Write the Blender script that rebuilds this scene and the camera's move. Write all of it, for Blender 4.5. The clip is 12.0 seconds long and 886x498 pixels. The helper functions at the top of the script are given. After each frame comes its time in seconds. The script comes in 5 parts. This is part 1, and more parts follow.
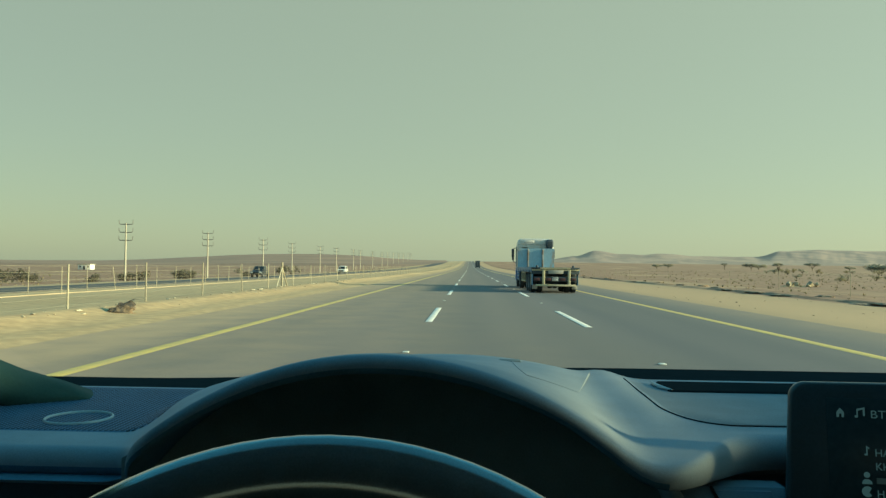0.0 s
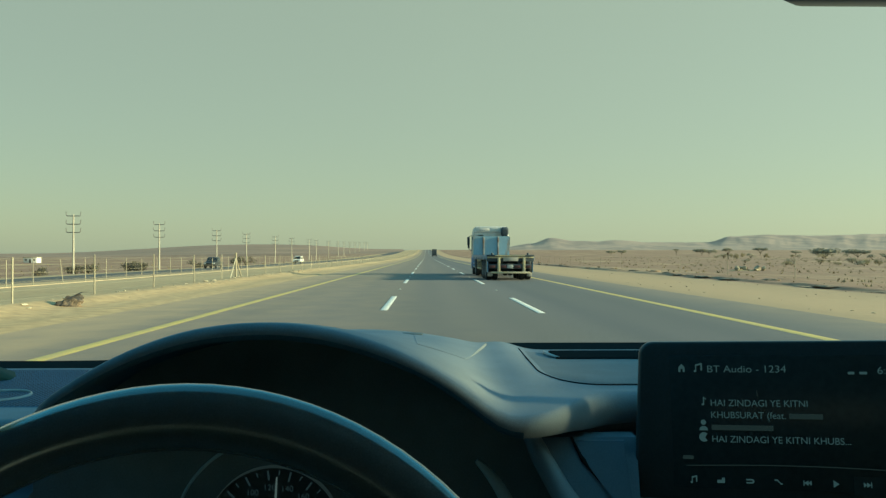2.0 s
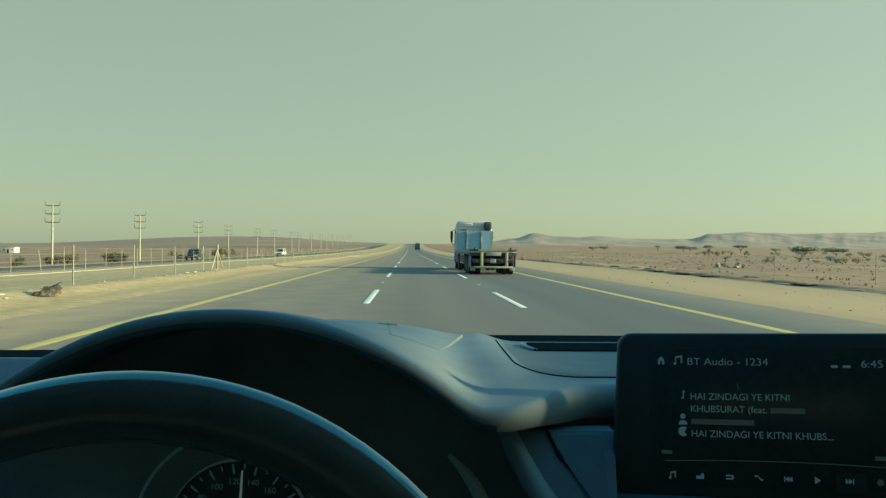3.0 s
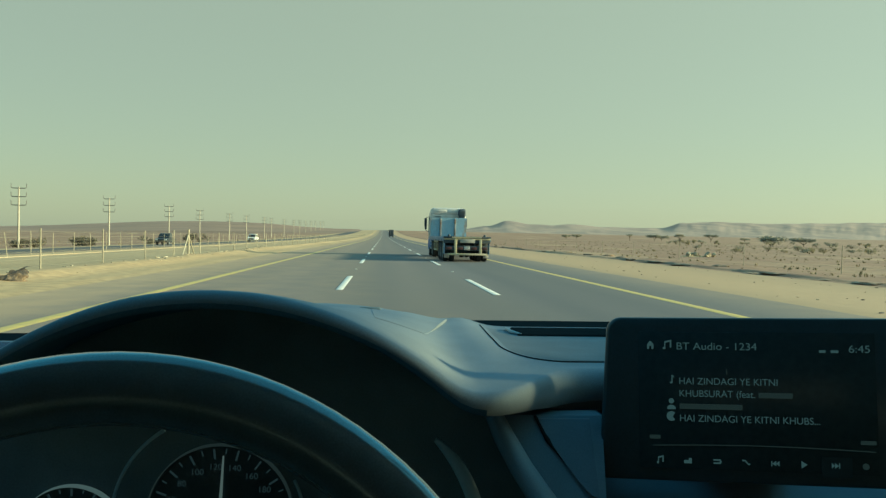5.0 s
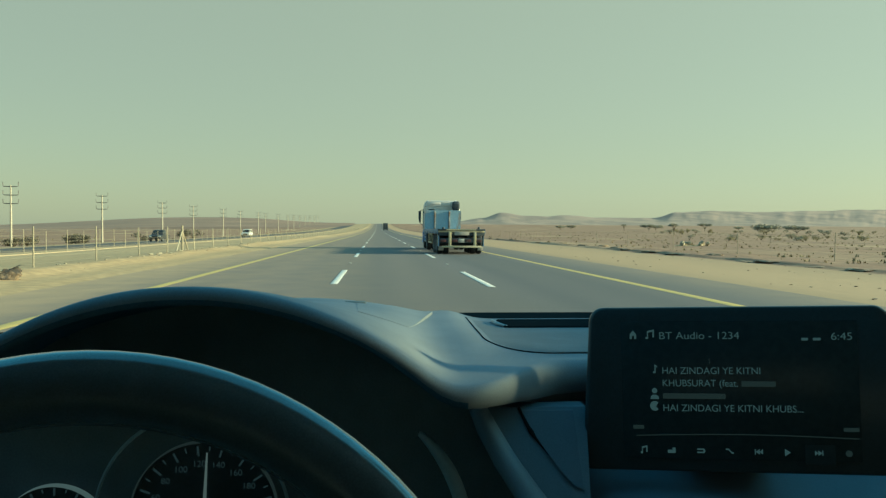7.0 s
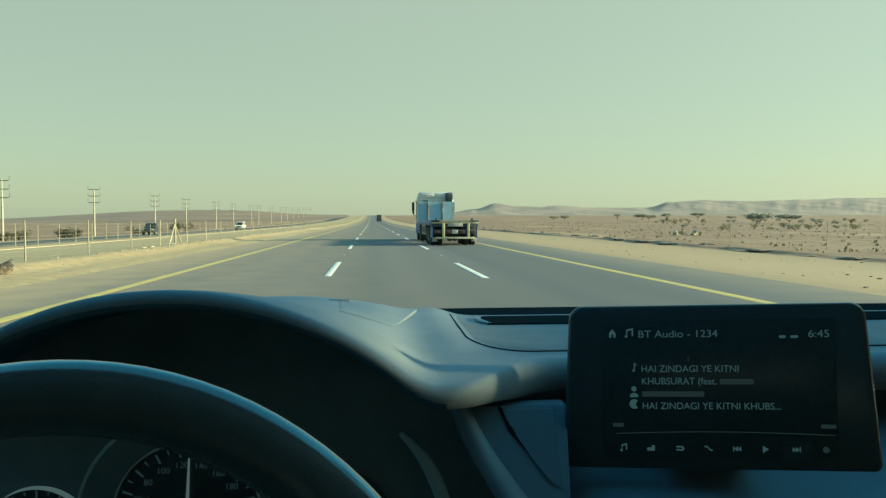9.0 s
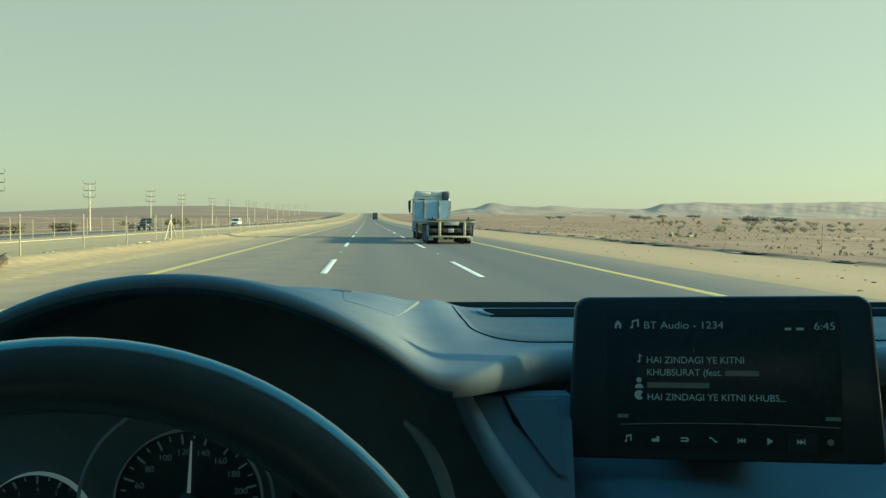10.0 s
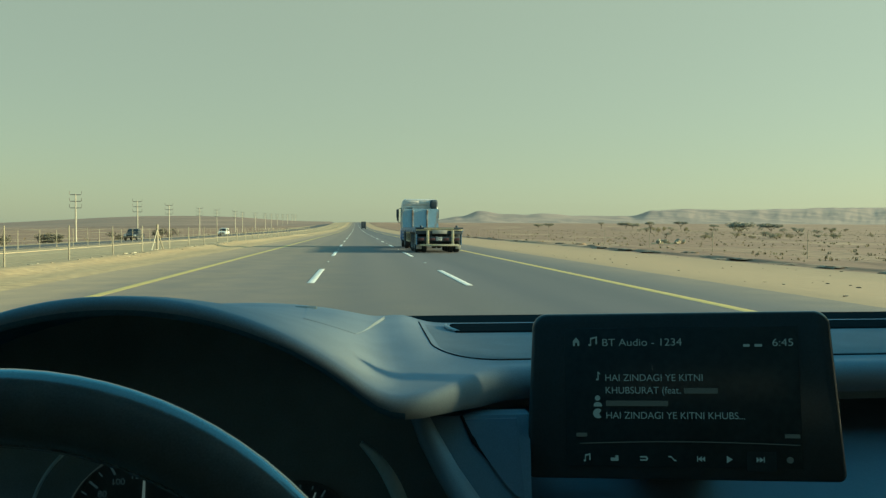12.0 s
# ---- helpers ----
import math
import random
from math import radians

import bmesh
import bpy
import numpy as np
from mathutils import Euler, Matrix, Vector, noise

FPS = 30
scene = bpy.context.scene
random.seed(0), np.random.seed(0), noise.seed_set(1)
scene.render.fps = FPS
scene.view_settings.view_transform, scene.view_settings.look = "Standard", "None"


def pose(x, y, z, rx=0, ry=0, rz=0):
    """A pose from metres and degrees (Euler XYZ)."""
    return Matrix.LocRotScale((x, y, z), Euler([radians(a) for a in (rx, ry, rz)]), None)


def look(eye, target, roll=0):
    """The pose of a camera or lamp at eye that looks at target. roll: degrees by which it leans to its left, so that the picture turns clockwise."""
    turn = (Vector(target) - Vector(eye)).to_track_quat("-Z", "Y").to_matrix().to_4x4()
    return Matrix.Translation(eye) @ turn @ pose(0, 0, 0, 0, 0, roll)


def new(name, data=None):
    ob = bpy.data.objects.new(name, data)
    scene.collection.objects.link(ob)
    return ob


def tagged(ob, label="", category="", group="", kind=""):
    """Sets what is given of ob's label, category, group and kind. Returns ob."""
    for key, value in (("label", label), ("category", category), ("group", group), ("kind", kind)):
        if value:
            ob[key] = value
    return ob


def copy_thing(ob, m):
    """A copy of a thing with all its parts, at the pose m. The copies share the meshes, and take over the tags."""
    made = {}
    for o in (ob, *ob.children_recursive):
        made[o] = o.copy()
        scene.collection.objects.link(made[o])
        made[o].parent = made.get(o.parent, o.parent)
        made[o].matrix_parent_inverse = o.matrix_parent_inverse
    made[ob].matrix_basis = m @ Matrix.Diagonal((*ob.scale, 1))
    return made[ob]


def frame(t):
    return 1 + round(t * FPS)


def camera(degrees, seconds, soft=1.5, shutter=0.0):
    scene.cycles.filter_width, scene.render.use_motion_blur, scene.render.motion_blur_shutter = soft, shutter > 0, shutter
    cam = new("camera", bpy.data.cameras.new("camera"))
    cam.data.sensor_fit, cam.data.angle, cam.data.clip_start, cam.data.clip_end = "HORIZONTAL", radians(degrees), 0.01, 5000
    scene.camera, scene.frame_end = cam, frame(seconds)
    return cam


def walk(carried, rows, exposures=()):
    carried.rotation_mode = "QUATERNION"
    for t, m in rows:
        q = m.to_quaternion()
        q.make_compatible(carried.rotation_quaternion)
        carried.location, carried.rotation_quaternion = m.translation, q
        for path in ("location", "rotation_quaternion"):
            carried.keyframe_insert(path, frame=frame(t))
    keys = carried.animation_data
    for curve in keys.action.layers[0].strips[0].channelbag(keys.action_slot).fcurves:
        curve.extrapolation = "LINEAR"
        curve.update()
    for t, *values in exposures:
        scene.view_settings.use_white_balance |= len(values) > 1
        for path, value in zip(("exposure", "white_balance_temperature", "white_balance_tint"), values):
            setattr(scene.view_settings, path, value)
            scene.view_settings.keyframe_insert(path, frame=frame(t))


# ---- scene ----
cam = camera(60.0, 12.0, soft=1.35)
PATH = [
    (0, (0.004, 0.191, 1.328), (-0.075, 2.189, 1.374), 0.7),
    (0.5, (0.03, 0.159, 1.318), (0.04, 2.158, 1.354), 0.4),
    (1, (0.056, 0.156, 1.32), (0.085, 2.156, 1.352), 0.3),
    (1.5, (0.066, 0.142, 1.322), (0.098, 2.141, 1.346), 0.1),
    (2, (0.064, 0.138, 1.318), (0.098, 2.137, 1.335), -0.0),
    (2.5, (0.067, 0.145, 1.316), (0.105, 2.145, 1.326), 0.5),
    (3, (0.072, 0.161, 1.312), (0.15, 2.16, 1.314), 0.6),
    (5, (0.061, 0.172, 1.308), (0.208, 2.166, 1.277), 1.1),
    (5.5, (0.068, 0.172, 1.309), (0.215, 2.167, 1.271), 0.8),
    (6, (0.089, 0.168, 1.32), (0.244, 2.162, 1.279), -0.4),
    (6.5, (0.073, 0.174, 1.309), (0.23, 2.168, 1.266), -0.1),
    (7, (0.072, 0.175, 1.308), (0.233, 2.168, 1.258), 0.3),
    (9, (0.083, 0.174, 1.315), (0.26, 2.165, 1.242), -0.1),
    (9.5, (0.079, 0.174, 1.308), (0.259, 2.164, 1.239), 0.2),
    (10, (0.075, 0.176, 1.307), (0.263, 2.166, 1.231), 0.6),
    (10.5, (0.083, 0.177, 1.309), (0.268, 2.167, 1.236), 0.4),
    (11, (0.084, 0.178, 1.307), (0.273, 2.168, 1.242), 0.5),
    (11.5, (0.091, 0.18, 1.311), (0.287, 2.169, 1.248), 0.4),
    (12, (0.101, 0.182, 1.314), (0.318, 2.169, 1.26), 0.2),
]
# the car points a touch to the right of the road's line
CAR = pose(0.07, 0.17, 0, 0, 0, -0.27) @ pose(-0.07, -0.17, 0)
walk(cam, [(t, CAR @ look(eye, target, roll)) for t, eye, target, roll in PATH],
     [(t, 1.1 + e, w, -18) for t, e, w in ((0.0, -0.02, 7380), (2.5, -0.03, 7150), (5.0, 0.02, 7170), (5.5, 0.15, 7170), (7.0, 0.0, 7170), (9.5, 0.22, 7020), (10.5, 0.19, 7100), (12.0, -0.06, 7280))])

# ---- daylight: low morning sun square to the right of the road ----
SUN_EL, SUN_AZ = 13.5, 95.0
world = bpy.data.worlds.new("sky")
scene.world = world
world.use_nodes = True
wn = world.node_tree
sky = wn.nodes.new("ShaderNodeTexSky")
sky.sky_type = "NISHITA"
sky.sun_disc = False
sky.sun_elevation, sky.sun_rotation = radians(SUN_EL), radians(SUN_AZ)
sky.air_density, sky.dust_density, sky.ozone_density = 1.0, 1.0, 1.0
clear, haze, both = wn.nodes["Background"], wn.nodes.new("ShaderNodeBackground"), wn.nodes.new("ShaderNodeAddShader")
# dust haze, thick at the horizon and thin overhead
haze.inputs["Color"].default_value = (0.93, 1.0, 0.91, 1)
wco, wsep, wmap = wn.nodes.new("ShaderNodeTexCoord"), wn.nodes.new("ShaderNodeSeparateXYZ"), wn.nodes.new("ShaderNodeMapRange")
wmap.interpolation_type = "SMOOTHSTEP"
wmap.inputs["From Min"].default_value, wmap.inputs["From Max"].default_value = 0.32, 0.52
wmap.inputs["To Min"].default_value, wmap.inputs["To Max"].default_value = 0.176, 0.0
wn.links.new(wco.outputs["Generated"], wsep.inputs["Vector"])
wn.links.new(wsep.outputs["Z"], wmap.inputs["Value"])
# the dust scatters more light towards the sun's side
toward, side, glare = wn.nodes.new("ShaderNodeVectorMath"), wn.nodes.new("ShaderNodeMapRange"), wn.nodes.new("ShaderNodeMath")
toward.operation, glare.operation = "DOT_PRODUCT", "MULTIPLY"
toward.inputs[1].default_value = (math.sin(radians(SUN_AZ)), math.cos(radians(SUN_AZ)), 0)
side.inputs["From Min"].default_value, side.inputs["From Max"].default_value = -1.0, 1.0
side.inputs["To Min"].default_value, side.inputs["To Max"].default_value = 0.8, 1.27
wn.links.new(wco.outputs["Generated"], toward.inputs[0])
wn.links.new(toward.outputs["Value"], side.inputs["Value"])
wn.links.new(wmap.outputs["Result"], glare.inputs[0])
wn.links.new(side.outputs["Result"], glare.inputs[1])
# bright dusty sky close round the low sun
near, ring, total = wn.nodes.new("ShaderNodeVectorMath"), wn.nodes.new("ShaderNodeMapRange"), wn.nodes.new("ShaderNodeMath")
near.operation, total.operation, ring.interpolation_type = "DOT_PRODUCT", "ADD", "SMOOTHSTEP"
near.inputs[1].default_value = (math.sin(radians(SUN_AZ)) * math.cos(radians(SUN_EL)), math.cos(radians(SUN_AZ)) * math.cos(radians(SUN_EL)), math.sin(radians(SUN_EL)))
ring.inputs["From Min"].default_value, ring.inputs["From Max"].default_value = 0.75, 1.0
ring.inputs["To Min"].default_value, ring.inputs["To Max"].default_value = 0.0, 0.3
wn.links.new(wco.outputs["Generated"], near.inputs[0])
wn.links.new(near.outputs["Value"], ring.inputs["Value"])
wn.links.new(glare.outputs["Value"], total.inputs[0])
wn.links.new(ring.outputs["Result"], total.inputs[1])
wn.links.new(total.outputs["Value"], haze.inputs["Strength"])
# towards the zenith, out of view, the clear sky is strengthened for bluer light
deep = wn.nodes.new("ShaderNodeMapRange")
deep.interpolation_type = "SMOOTHSTEP"
deep.inputs["From Min"].default_value, deep.inputs["From Max"].default_value = 0.33, 0.55
deep.inputs["To Min"].default_value, deep.inputs["To Max"].default_value = 0.02, 0.2
wn.links.new(wsep.outputs["Z"], deep.inputs["Value"])
wn.links.new(deep.outputs["Result"], clear.inputs["Strength"])
# red is cut from the sky overhead, so that shadows turn teal
thin = wn.nodes.new("ShaderNodeMix")
thin.data_type, thin.blend_type = "RGBA", "MULTIPLY"
high = wn.nodes.new("ShaderNodeMapRange")
high.inputs["From Min"].default_value, high.inputs["From Max"].default_value = 0.33, 0.5
wn.links.new(wsep.outputs["Z"], high.inputs["Value"])
wn.links.new(high.outputs["Result"], thin.inputs["Factor"])
thin.inputs["B"].default_value = (0.3, 0.86, 1.0, 1)
wn.links.new(sky.outputs["Color"], thin.inputs["A"])
wn.links.new(thin.outputs["Result"], clear.inputs["Color"])
wn.links.new(clear.outputs[0], both.inputs[0])
wn.links.new(haze.outputs[0], both.inputs[1])
wn.links.new(both.outputs[0], wn.nodes["World Output"].inputs["Surface"])
sun = new("sun", bpy.data.lights.new("sun", "SUN"))
sun.data.energy, sun.data.angle, sun.data.color = 5.0, radians(3.0), (1.0, 0.87, 0.68)
sun.matrix_world = look((0, 0, 0), (-math.sin(radians(SUN_AZ)) * math.cos(radians(SUN_EL)),
                                    -math.cos(radians(SUN_AZ)) * math.cos(radians(SUN_EL)), -math.sin(radians(SUN_EL))))


# ---- materials ----
def mat(name, color, rough=0.6, metal=0.0, vary=0.15, scale=8.0, fine=60.0, bump=0.1, other=None, spread=(0.4, 0.65), depth=0.01, per_piece=0.0, stretch=(1, 1, 1), spec=0.5):
    m = bpy.data.materials.new(name)
    m.use_nodes = True
    n, l = m.node_tree.nodes, m.node_tree.links
    b = n["Principled BSDF"]
    b.inputs["Roughness"].default_value, b.inputs["Metallic"].default_value = rough, metal
    b.inputs["Specular IOR Level"].default_value = spec
    co = n.new("ShaderNodeTexCoord")
    mp = n.new("ShaderNodeMapping")
    mp.inputs["Scale"].default_value = stretch
    l.new(co.outputs["Object"], mp.inputs["Vector"])
    big, small = n.new("ShaderNodeTexNoise"), n.new("ShaderNodeTexNoise")
    for t, s in ((big, scale), (small, fine)):
        t.inputs["Scale"].default_value, t.inputs["Detail"].default_value = s, 4
        l.new(mp.outputs["Vector"], t.inputs["Vector"])
    ramp = n.new("ShaderNodeValToRGB")
    c = Vector(color)
    o = Vector(other) if other else c * (1 - vary)
    ramp.color_ramp.elements[0].position, ramp.color_ramp.elements[1].position = spread
    ramp.color_ramp.elements[0].color, ramp.color_ramp.elements[1].color = (*o, 1), (*c, 1)
    l.new(big.outputs["Fac"], ramp.inputs["Fac"])
    mul = n.new("ShaderNodeMix")
    mul.data_type, mul.blend_type = "RGBA", "MULTIPLY"
    mul.inputs["Factor"].default_value = 1.0
    rng = n.new("ShaderNodeMapRange")
    rng.inputs["To Min"].default_value, rng.inputs["To Max"].default_value = 1 - vary, 1 + vary
    rng.inputs["From Min"].default_value, rng.inputs["From Max"].default_value = 0.3, 0.7
    l.new(small.outputs["Fac"], rng.inputs["Value"])
    l.new(ramp.outputs["Color"], mul.inputs["A"])
    l.new(rng.outputs["Result"], mul.inputs["B"])
    out = mul.outputs["Result"]
    if per_piece:
        info, r2, m2 = n.new("ShaderNodeObjectInfo"), n.new("ShaderNodeMapRange"), n.new("ShaderNodeMix")
        r2.inputs["To Min"].default_value, r2.inputs["To Max"].default_value = 1 - per_piece, 1 + per_piece
        m2.data_type, m2.blend_type = "RGBA", "MULTIPLY"
        m2.inputs["Factor"].default_value = 1.0
        l.new(info.outputs["Random"], r2.inputs["Value"])
        l.new(out, m2.inputs["A"])
        l.new(r2.outputs["Result"], m2.inputs["B"])
        out = m2.outputs["Result"]
    l.new(out, b.inputs["Base Color"])
    if bump:
        bp = n.new("ShaderNodeBump")
        bp.inputs["Strength"].default_value, bp.inputs["Distance"].default_value = bump, depth
        l.new(small.outputs["Fac"], bp.inputs["Height"])
        l.new(bp.outputs["Normal"], b.inputs["Normal"])
    return m


def glow(name, color, strength):
    m = bpy.data.materials.new(name)
    m.use_nodes = True
    b = m.node_tree.nodes["Principled BSDF"]
    b.inputs["Base Color"].default_value = (0.01, 0.01, 0.01, 1)
    b.inputs["Emission Color"].default_value = (*color, 1)
    b.inputs["Emission Strength"].default_value = strength
    return m


ASPHALT = mat("asphalt", (0.106, 0.097, 0.099), 0.85, vary=0.12, scale=0.35, fine=40, bump=0.25, other=(0.094, 0.088, 0.085), stretch=(1, 0.08, 1), depth=0.004)
ASPHALT_FAR = mat("asphalt_dark", (0.05, 0.05, 0.052), 0.85, vary=0.12, scale=0.3, fine=30, bump=0.2)
PAINT_YELLOW = mat("road_paint_yellow", (0.58, 0.405, 0.1), 0.6, vary=0.15, scale=3, fine=60, bump=0.1, other=(0.48, 0.34, 0.12))
PAINT_WHITE = mat("road_paint_white", (0.72, 0.68, 0.61), 0.6, vary=0.12, scale=3, fine=60, bump=0.1, other=(0.58, 0.54, 0.48))
SOFT = mat("soft_dash_plastic", (0.168, 0.222, 0.27), 0.55, vary=0.1, scale=30, fine=900, bump=0.12, depth=0.0006, spec=0.22)
PANEL = mat("hard_dash_plastic", (0.112, 0.168, 0.22), 0.5, vary=0.08, scale=30, fine=900, bump=0.1, depth=0.0005)
BLACK = mat("matte_black_plastic", (0.14, 0.19, 0.21), 0.9, vary=0.1, scale=40, fine=600, bump=0.05, depth=0.0005, spec=0.02)
# dark blue puts the shade under the hood's lip into the colour
LINING_SHADE = mat("hood_lining_shade", (0.07, 0.15, 0.22), 0.9, vary=0.1, scale=40, fine=600, bump=0.05, depth=0.0005, spec=0.02)
# near-black stands in for shade in the cowl cavity, slot and recess
COWL = mat("cowl_black", (0.018, 0.022, 0.024), 0.95, vary=0.1, scale=40, fine=600, bump=0.05, depth=0.0005, spec=0.0)
GLOSSBLACK = mat("satin_black_plastic", (0.042, 0.062, 0.072), 0.3, vary=0.1, scale=40, fine=500, bump=0.02, depth=0.0003, spec=0.3)
DISPLAY = mat("display_surface", (0.04, 0.06, 0.068), 0.2, vary=0.1, scale=20, fine=200, bump=0.0, spec=0.1)
LEATHER = mat("wheel_leather", (0.075, 0.105, 0.12), 0.17, vary=0.12, scale=60, fine=1100, bump=0.03, depth=0.0003, spec=0.7)
LEATHER.node_tree.nodes["Principled BSDF"].inputs["IOR"].default_value = 1.6
for slot, value in (("Coat Weight", 1.0), ("Coat Roughness", 0.13), ("Coat IOR", 1.7)):
    LEATHER.node_tree.nodes["Principled BSDF"].inputs[slot].default_value = value
CHROME = mat("satin_chrome", (0.55, 0.56, 0.57), 0.25, 1.0, vary=0.05, scale=20, fine=100, bump=0.0)
HEADLINER = mat("headliner_fabric", (0.6, 0.64, 0.68), 0.95, vary=0.08, scale=20, fine=500, bump=0.2, depth=0.001)
TRIM = mat("pillar_trim", (0.025, 0.055, 0.048), 0.8, vary=0.1, scale=20, fine=400, bump=0.1, depth=0.0008, spec=0.1)
# blue tint in the reflections stands in for a bluer sky
LEATHER.node_tree.nodes["Principled BSDF"].inputs["Specular Tint"].default_value = (0.72, 0.92, 1.0, 1)
for m in (SOFT, PANEL):
    m.node_tree.nodes["Principled BSDF"].inputs["Specular Tint"].default_value = (0.4, 0.76, 1.0, 1)
TEXT = glow("display_text", (0.22, 0.48, 0.63), 0.056)
TEXT_DIM = glow("display_text_dim", (0.24, 0.48, 0.6), 0.018)
# emission added to brighten the dial rings, too dark as chrome
RINGGLOW = glow("glowing_dial_ring", (0.45, 0.7, 0.85), 0.06)
RINGDIM = glow("dim_dial_ring", (0.3, 0.5, 0.62), 0.018)
SATIN = mat("satin_grey_plastic", (0.3, 0.35, 0.37), 0.4, vary=0.06, scale=40, fine=300, bump=0.0)
# pale blue stands in for highlights on the bezel edge and chrome arc
EDGEHIGHLIGHT = mat("bezel_edge_highlight", (0.3, 0.45, 0.52), 0.4, vary=0.06, scale=40, fine=300, bump=0.0)
# lighter copy of the panel plastic, light on the edge put into colour
TRIMLIT = mat("trim_edge_lit", (0.145, 0.22, 0.285), 0.5, vary=0.08, scale=30, fine=900, bump=0.1, depth=0.0005)
INNER = mat("inner_panel_plastic", (0.075, 0.13, 0.19), 0.5, vary=0.1, scale=30, fine=900, bump=0.1, depth=0.0005)
INSET = mat("inset_panel_plastic", (0.15, 0.19, 0.22), 0.6, vary=0.12, scale=30, fine=700, bump=0.12, depth=0.0006, spec=0.12)
# emission added to brighten the needles
NEEDLE = glow("glowing_needle", (0.6, 0.85, 1.0), 0.05)
DIALINK = glow("dial_print", (0.28, 0.54, 0.75), 0.019)


def sheet_glass(name, tint, share):
    m = bpy.data.materials.new(name)
    m.use_nodes = True
    n, l = m.node_tree.nodes, m.node_tree.links
    n.remove(n["Principled BSDF"])
    tr, gl, mx = n.new("ShaderNodeBsdfTransparent"), n.new("ShaderNodeBsdfGlossy"), n.new("ShaderNodeMixShader")
    tr.inputs["Color"].default_value = (*tint, 1)
    gl.inputs["Roughness"].default_value = 0.02
    mx.inputs["Fac"].default_value = share
    l.new(tr.outputs[0], mx.inputs[1])
    l.new(gl.outputs[0], mx.inputs[2])
    l.new(mx.outputs[0], n["Material Output"].inputs["Surface"])
    return m


GLASS = sheet_glass("windscreen_glass", (0.97, 0.98, 0.97), 0.015)
CABGLASS = sheet_glass("cab_window_glass", (0.45, 0.6, 0.55), 0.1)
SAND = mat("dusty_edging", (0.4, 0.3, 0.19), 0.95, vary=0.15, scale=0.5, fine=6, bump=0.4, other=(0.3, 0.225, 0.14), depth=0.02)
HILL = mat("hill_rock_with_haze", (0.205, 0.145, 0.113), 0.95, vary=0.14, scale=0.008, fine=0.05, bump=0.0, other=(0.125, 0.093, 0.08), spread=(0.45, 0.56), stretch=(1, 0.35, 3))
# faint emission on the hills stands in for dusty haze before them
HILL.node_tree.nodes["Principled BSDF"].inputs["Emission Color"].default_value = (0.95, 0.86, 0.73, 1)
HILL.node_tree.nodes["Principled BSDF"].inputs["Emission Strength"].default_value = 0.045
BROWN = mat("brown_gravel_rise", (0.25, 0.155, 0.105), 0.95, vary=0.1, scale=0.01, fine=0.2, bump=0.0, other=(0.19, 0.12, 0.085))
CLOD = mat("crumbled_soil", (0.3, 0.2, 0.125), 0.95, vary=0.25, scale=2.5, fine=16, bump=0.5, other=(0.2, 0.13, 0.085), depth=0.05)
STONE = mat("pale_stone", (0.42, 0.35, 0.24), 0.9, vary=0.2, scale=3, fine=30, bump=0.3, per_piece=0.25)
TORN = mat("torn_dusty_rubber", (0.14, 0.1, 0.065), 0.9, vary=0.3, scale=6, fine=40, bump=0.5, other=(0.035, 0.03, 0.026), spread=(0.42, 0.58))
DARKSTONE = mat("dark_scrap", (0.05, 0.045, 0.04), 0.9, vary=0.2, scale=3, fine=30, bump=0.3, per_piece=0.3)
POST = mat("weathered_post", (0.36, 0.31, 0.22), 0.8, vary=0.2, scale=6, fine=60, bump=0.2, per_piece=0.15)
WIRE = mat("fence_wire", (0.3, 0.27, 0.2), 0.6, 0.6, vary=0.1, bump=0.0)
POLE = mat("pole_concrete", (0.38, 0.34, 0.27), 0.85, vary=0.12, scale=1.5, fine=30, bump=0.2)
ARM = mat("crossarm_steel", (0.13, 0.12, 0.11), 0.6, 0.4, vary=0.12, scale=5, fine=50, bump=0.1)
LEAF = mat("acacia_leaf", (0.26, 0.225, 0.15), 0.8, vary=0.3, scale=0.8, fine=12, bump=0.0, per_piece=0.15)
DARKLEAF = mat("dark_thorn_leaf", (0.07, 0.062, 0.04), 0.85, vary=0.3, scale=0.8, fine=12, bump=0.0, per_piece=0.2)
DRYLEAF = mat("dry_shrub", (0.26, 0.2, 0.1), 0.9, vary=0.3, scale=0.8, fine=12, bump=0.0, per_piece=0.2)
BARK = mat("acacia_bark", (0.1, 0.075, 0.05), 0.9, vary=0.2, scale=4, fine=40, bump=0.3)
WHITE_CAB = mat("white_cab_paint", (0.56, 0.54, 0.5), 0.4, vary=0.08, scale=2, fine=40, bump=0.02, other=(0.45, 0.42, 0.37), spread=(0.3, 0.5))
BLUE_CAB = mat("blue_cab_paint", (0.06, 0.21, 0.48), 0.4, vary=0.12, scale=3, fine=40, bump=0.03)
BLUE_STEEL = mat("worn_blue_steel", (0.13, 0.27, 0.42), 0.55, vary=0.15, scale=1.6, fine=20, bump=0.1, other=(0.09, 0.17, 0.26), spread=(0.35, 0.55))
# darker copy of the blue steel, the flank's shade put into the colour
BLUE_SHADED = mat("shaded_worn_blue", (0.06, 0.15, 0.27), 0.5, vary=0.2, scale=2.2, fine=25, bump=0.1, other=(0.12, 0.2, 0.28), spread=(0.5, 0.7))
RUSTY = mat("rusty_pale_blue_steel", (0.22, 0.34, 0.41), 0.6, vary=0.14, scale=1.1, fine=12, bump=0.1, other=(0.28, 0.18, 0.1), spread=(0.28, 0.44), stretch=(1.4, 1, 0.5))
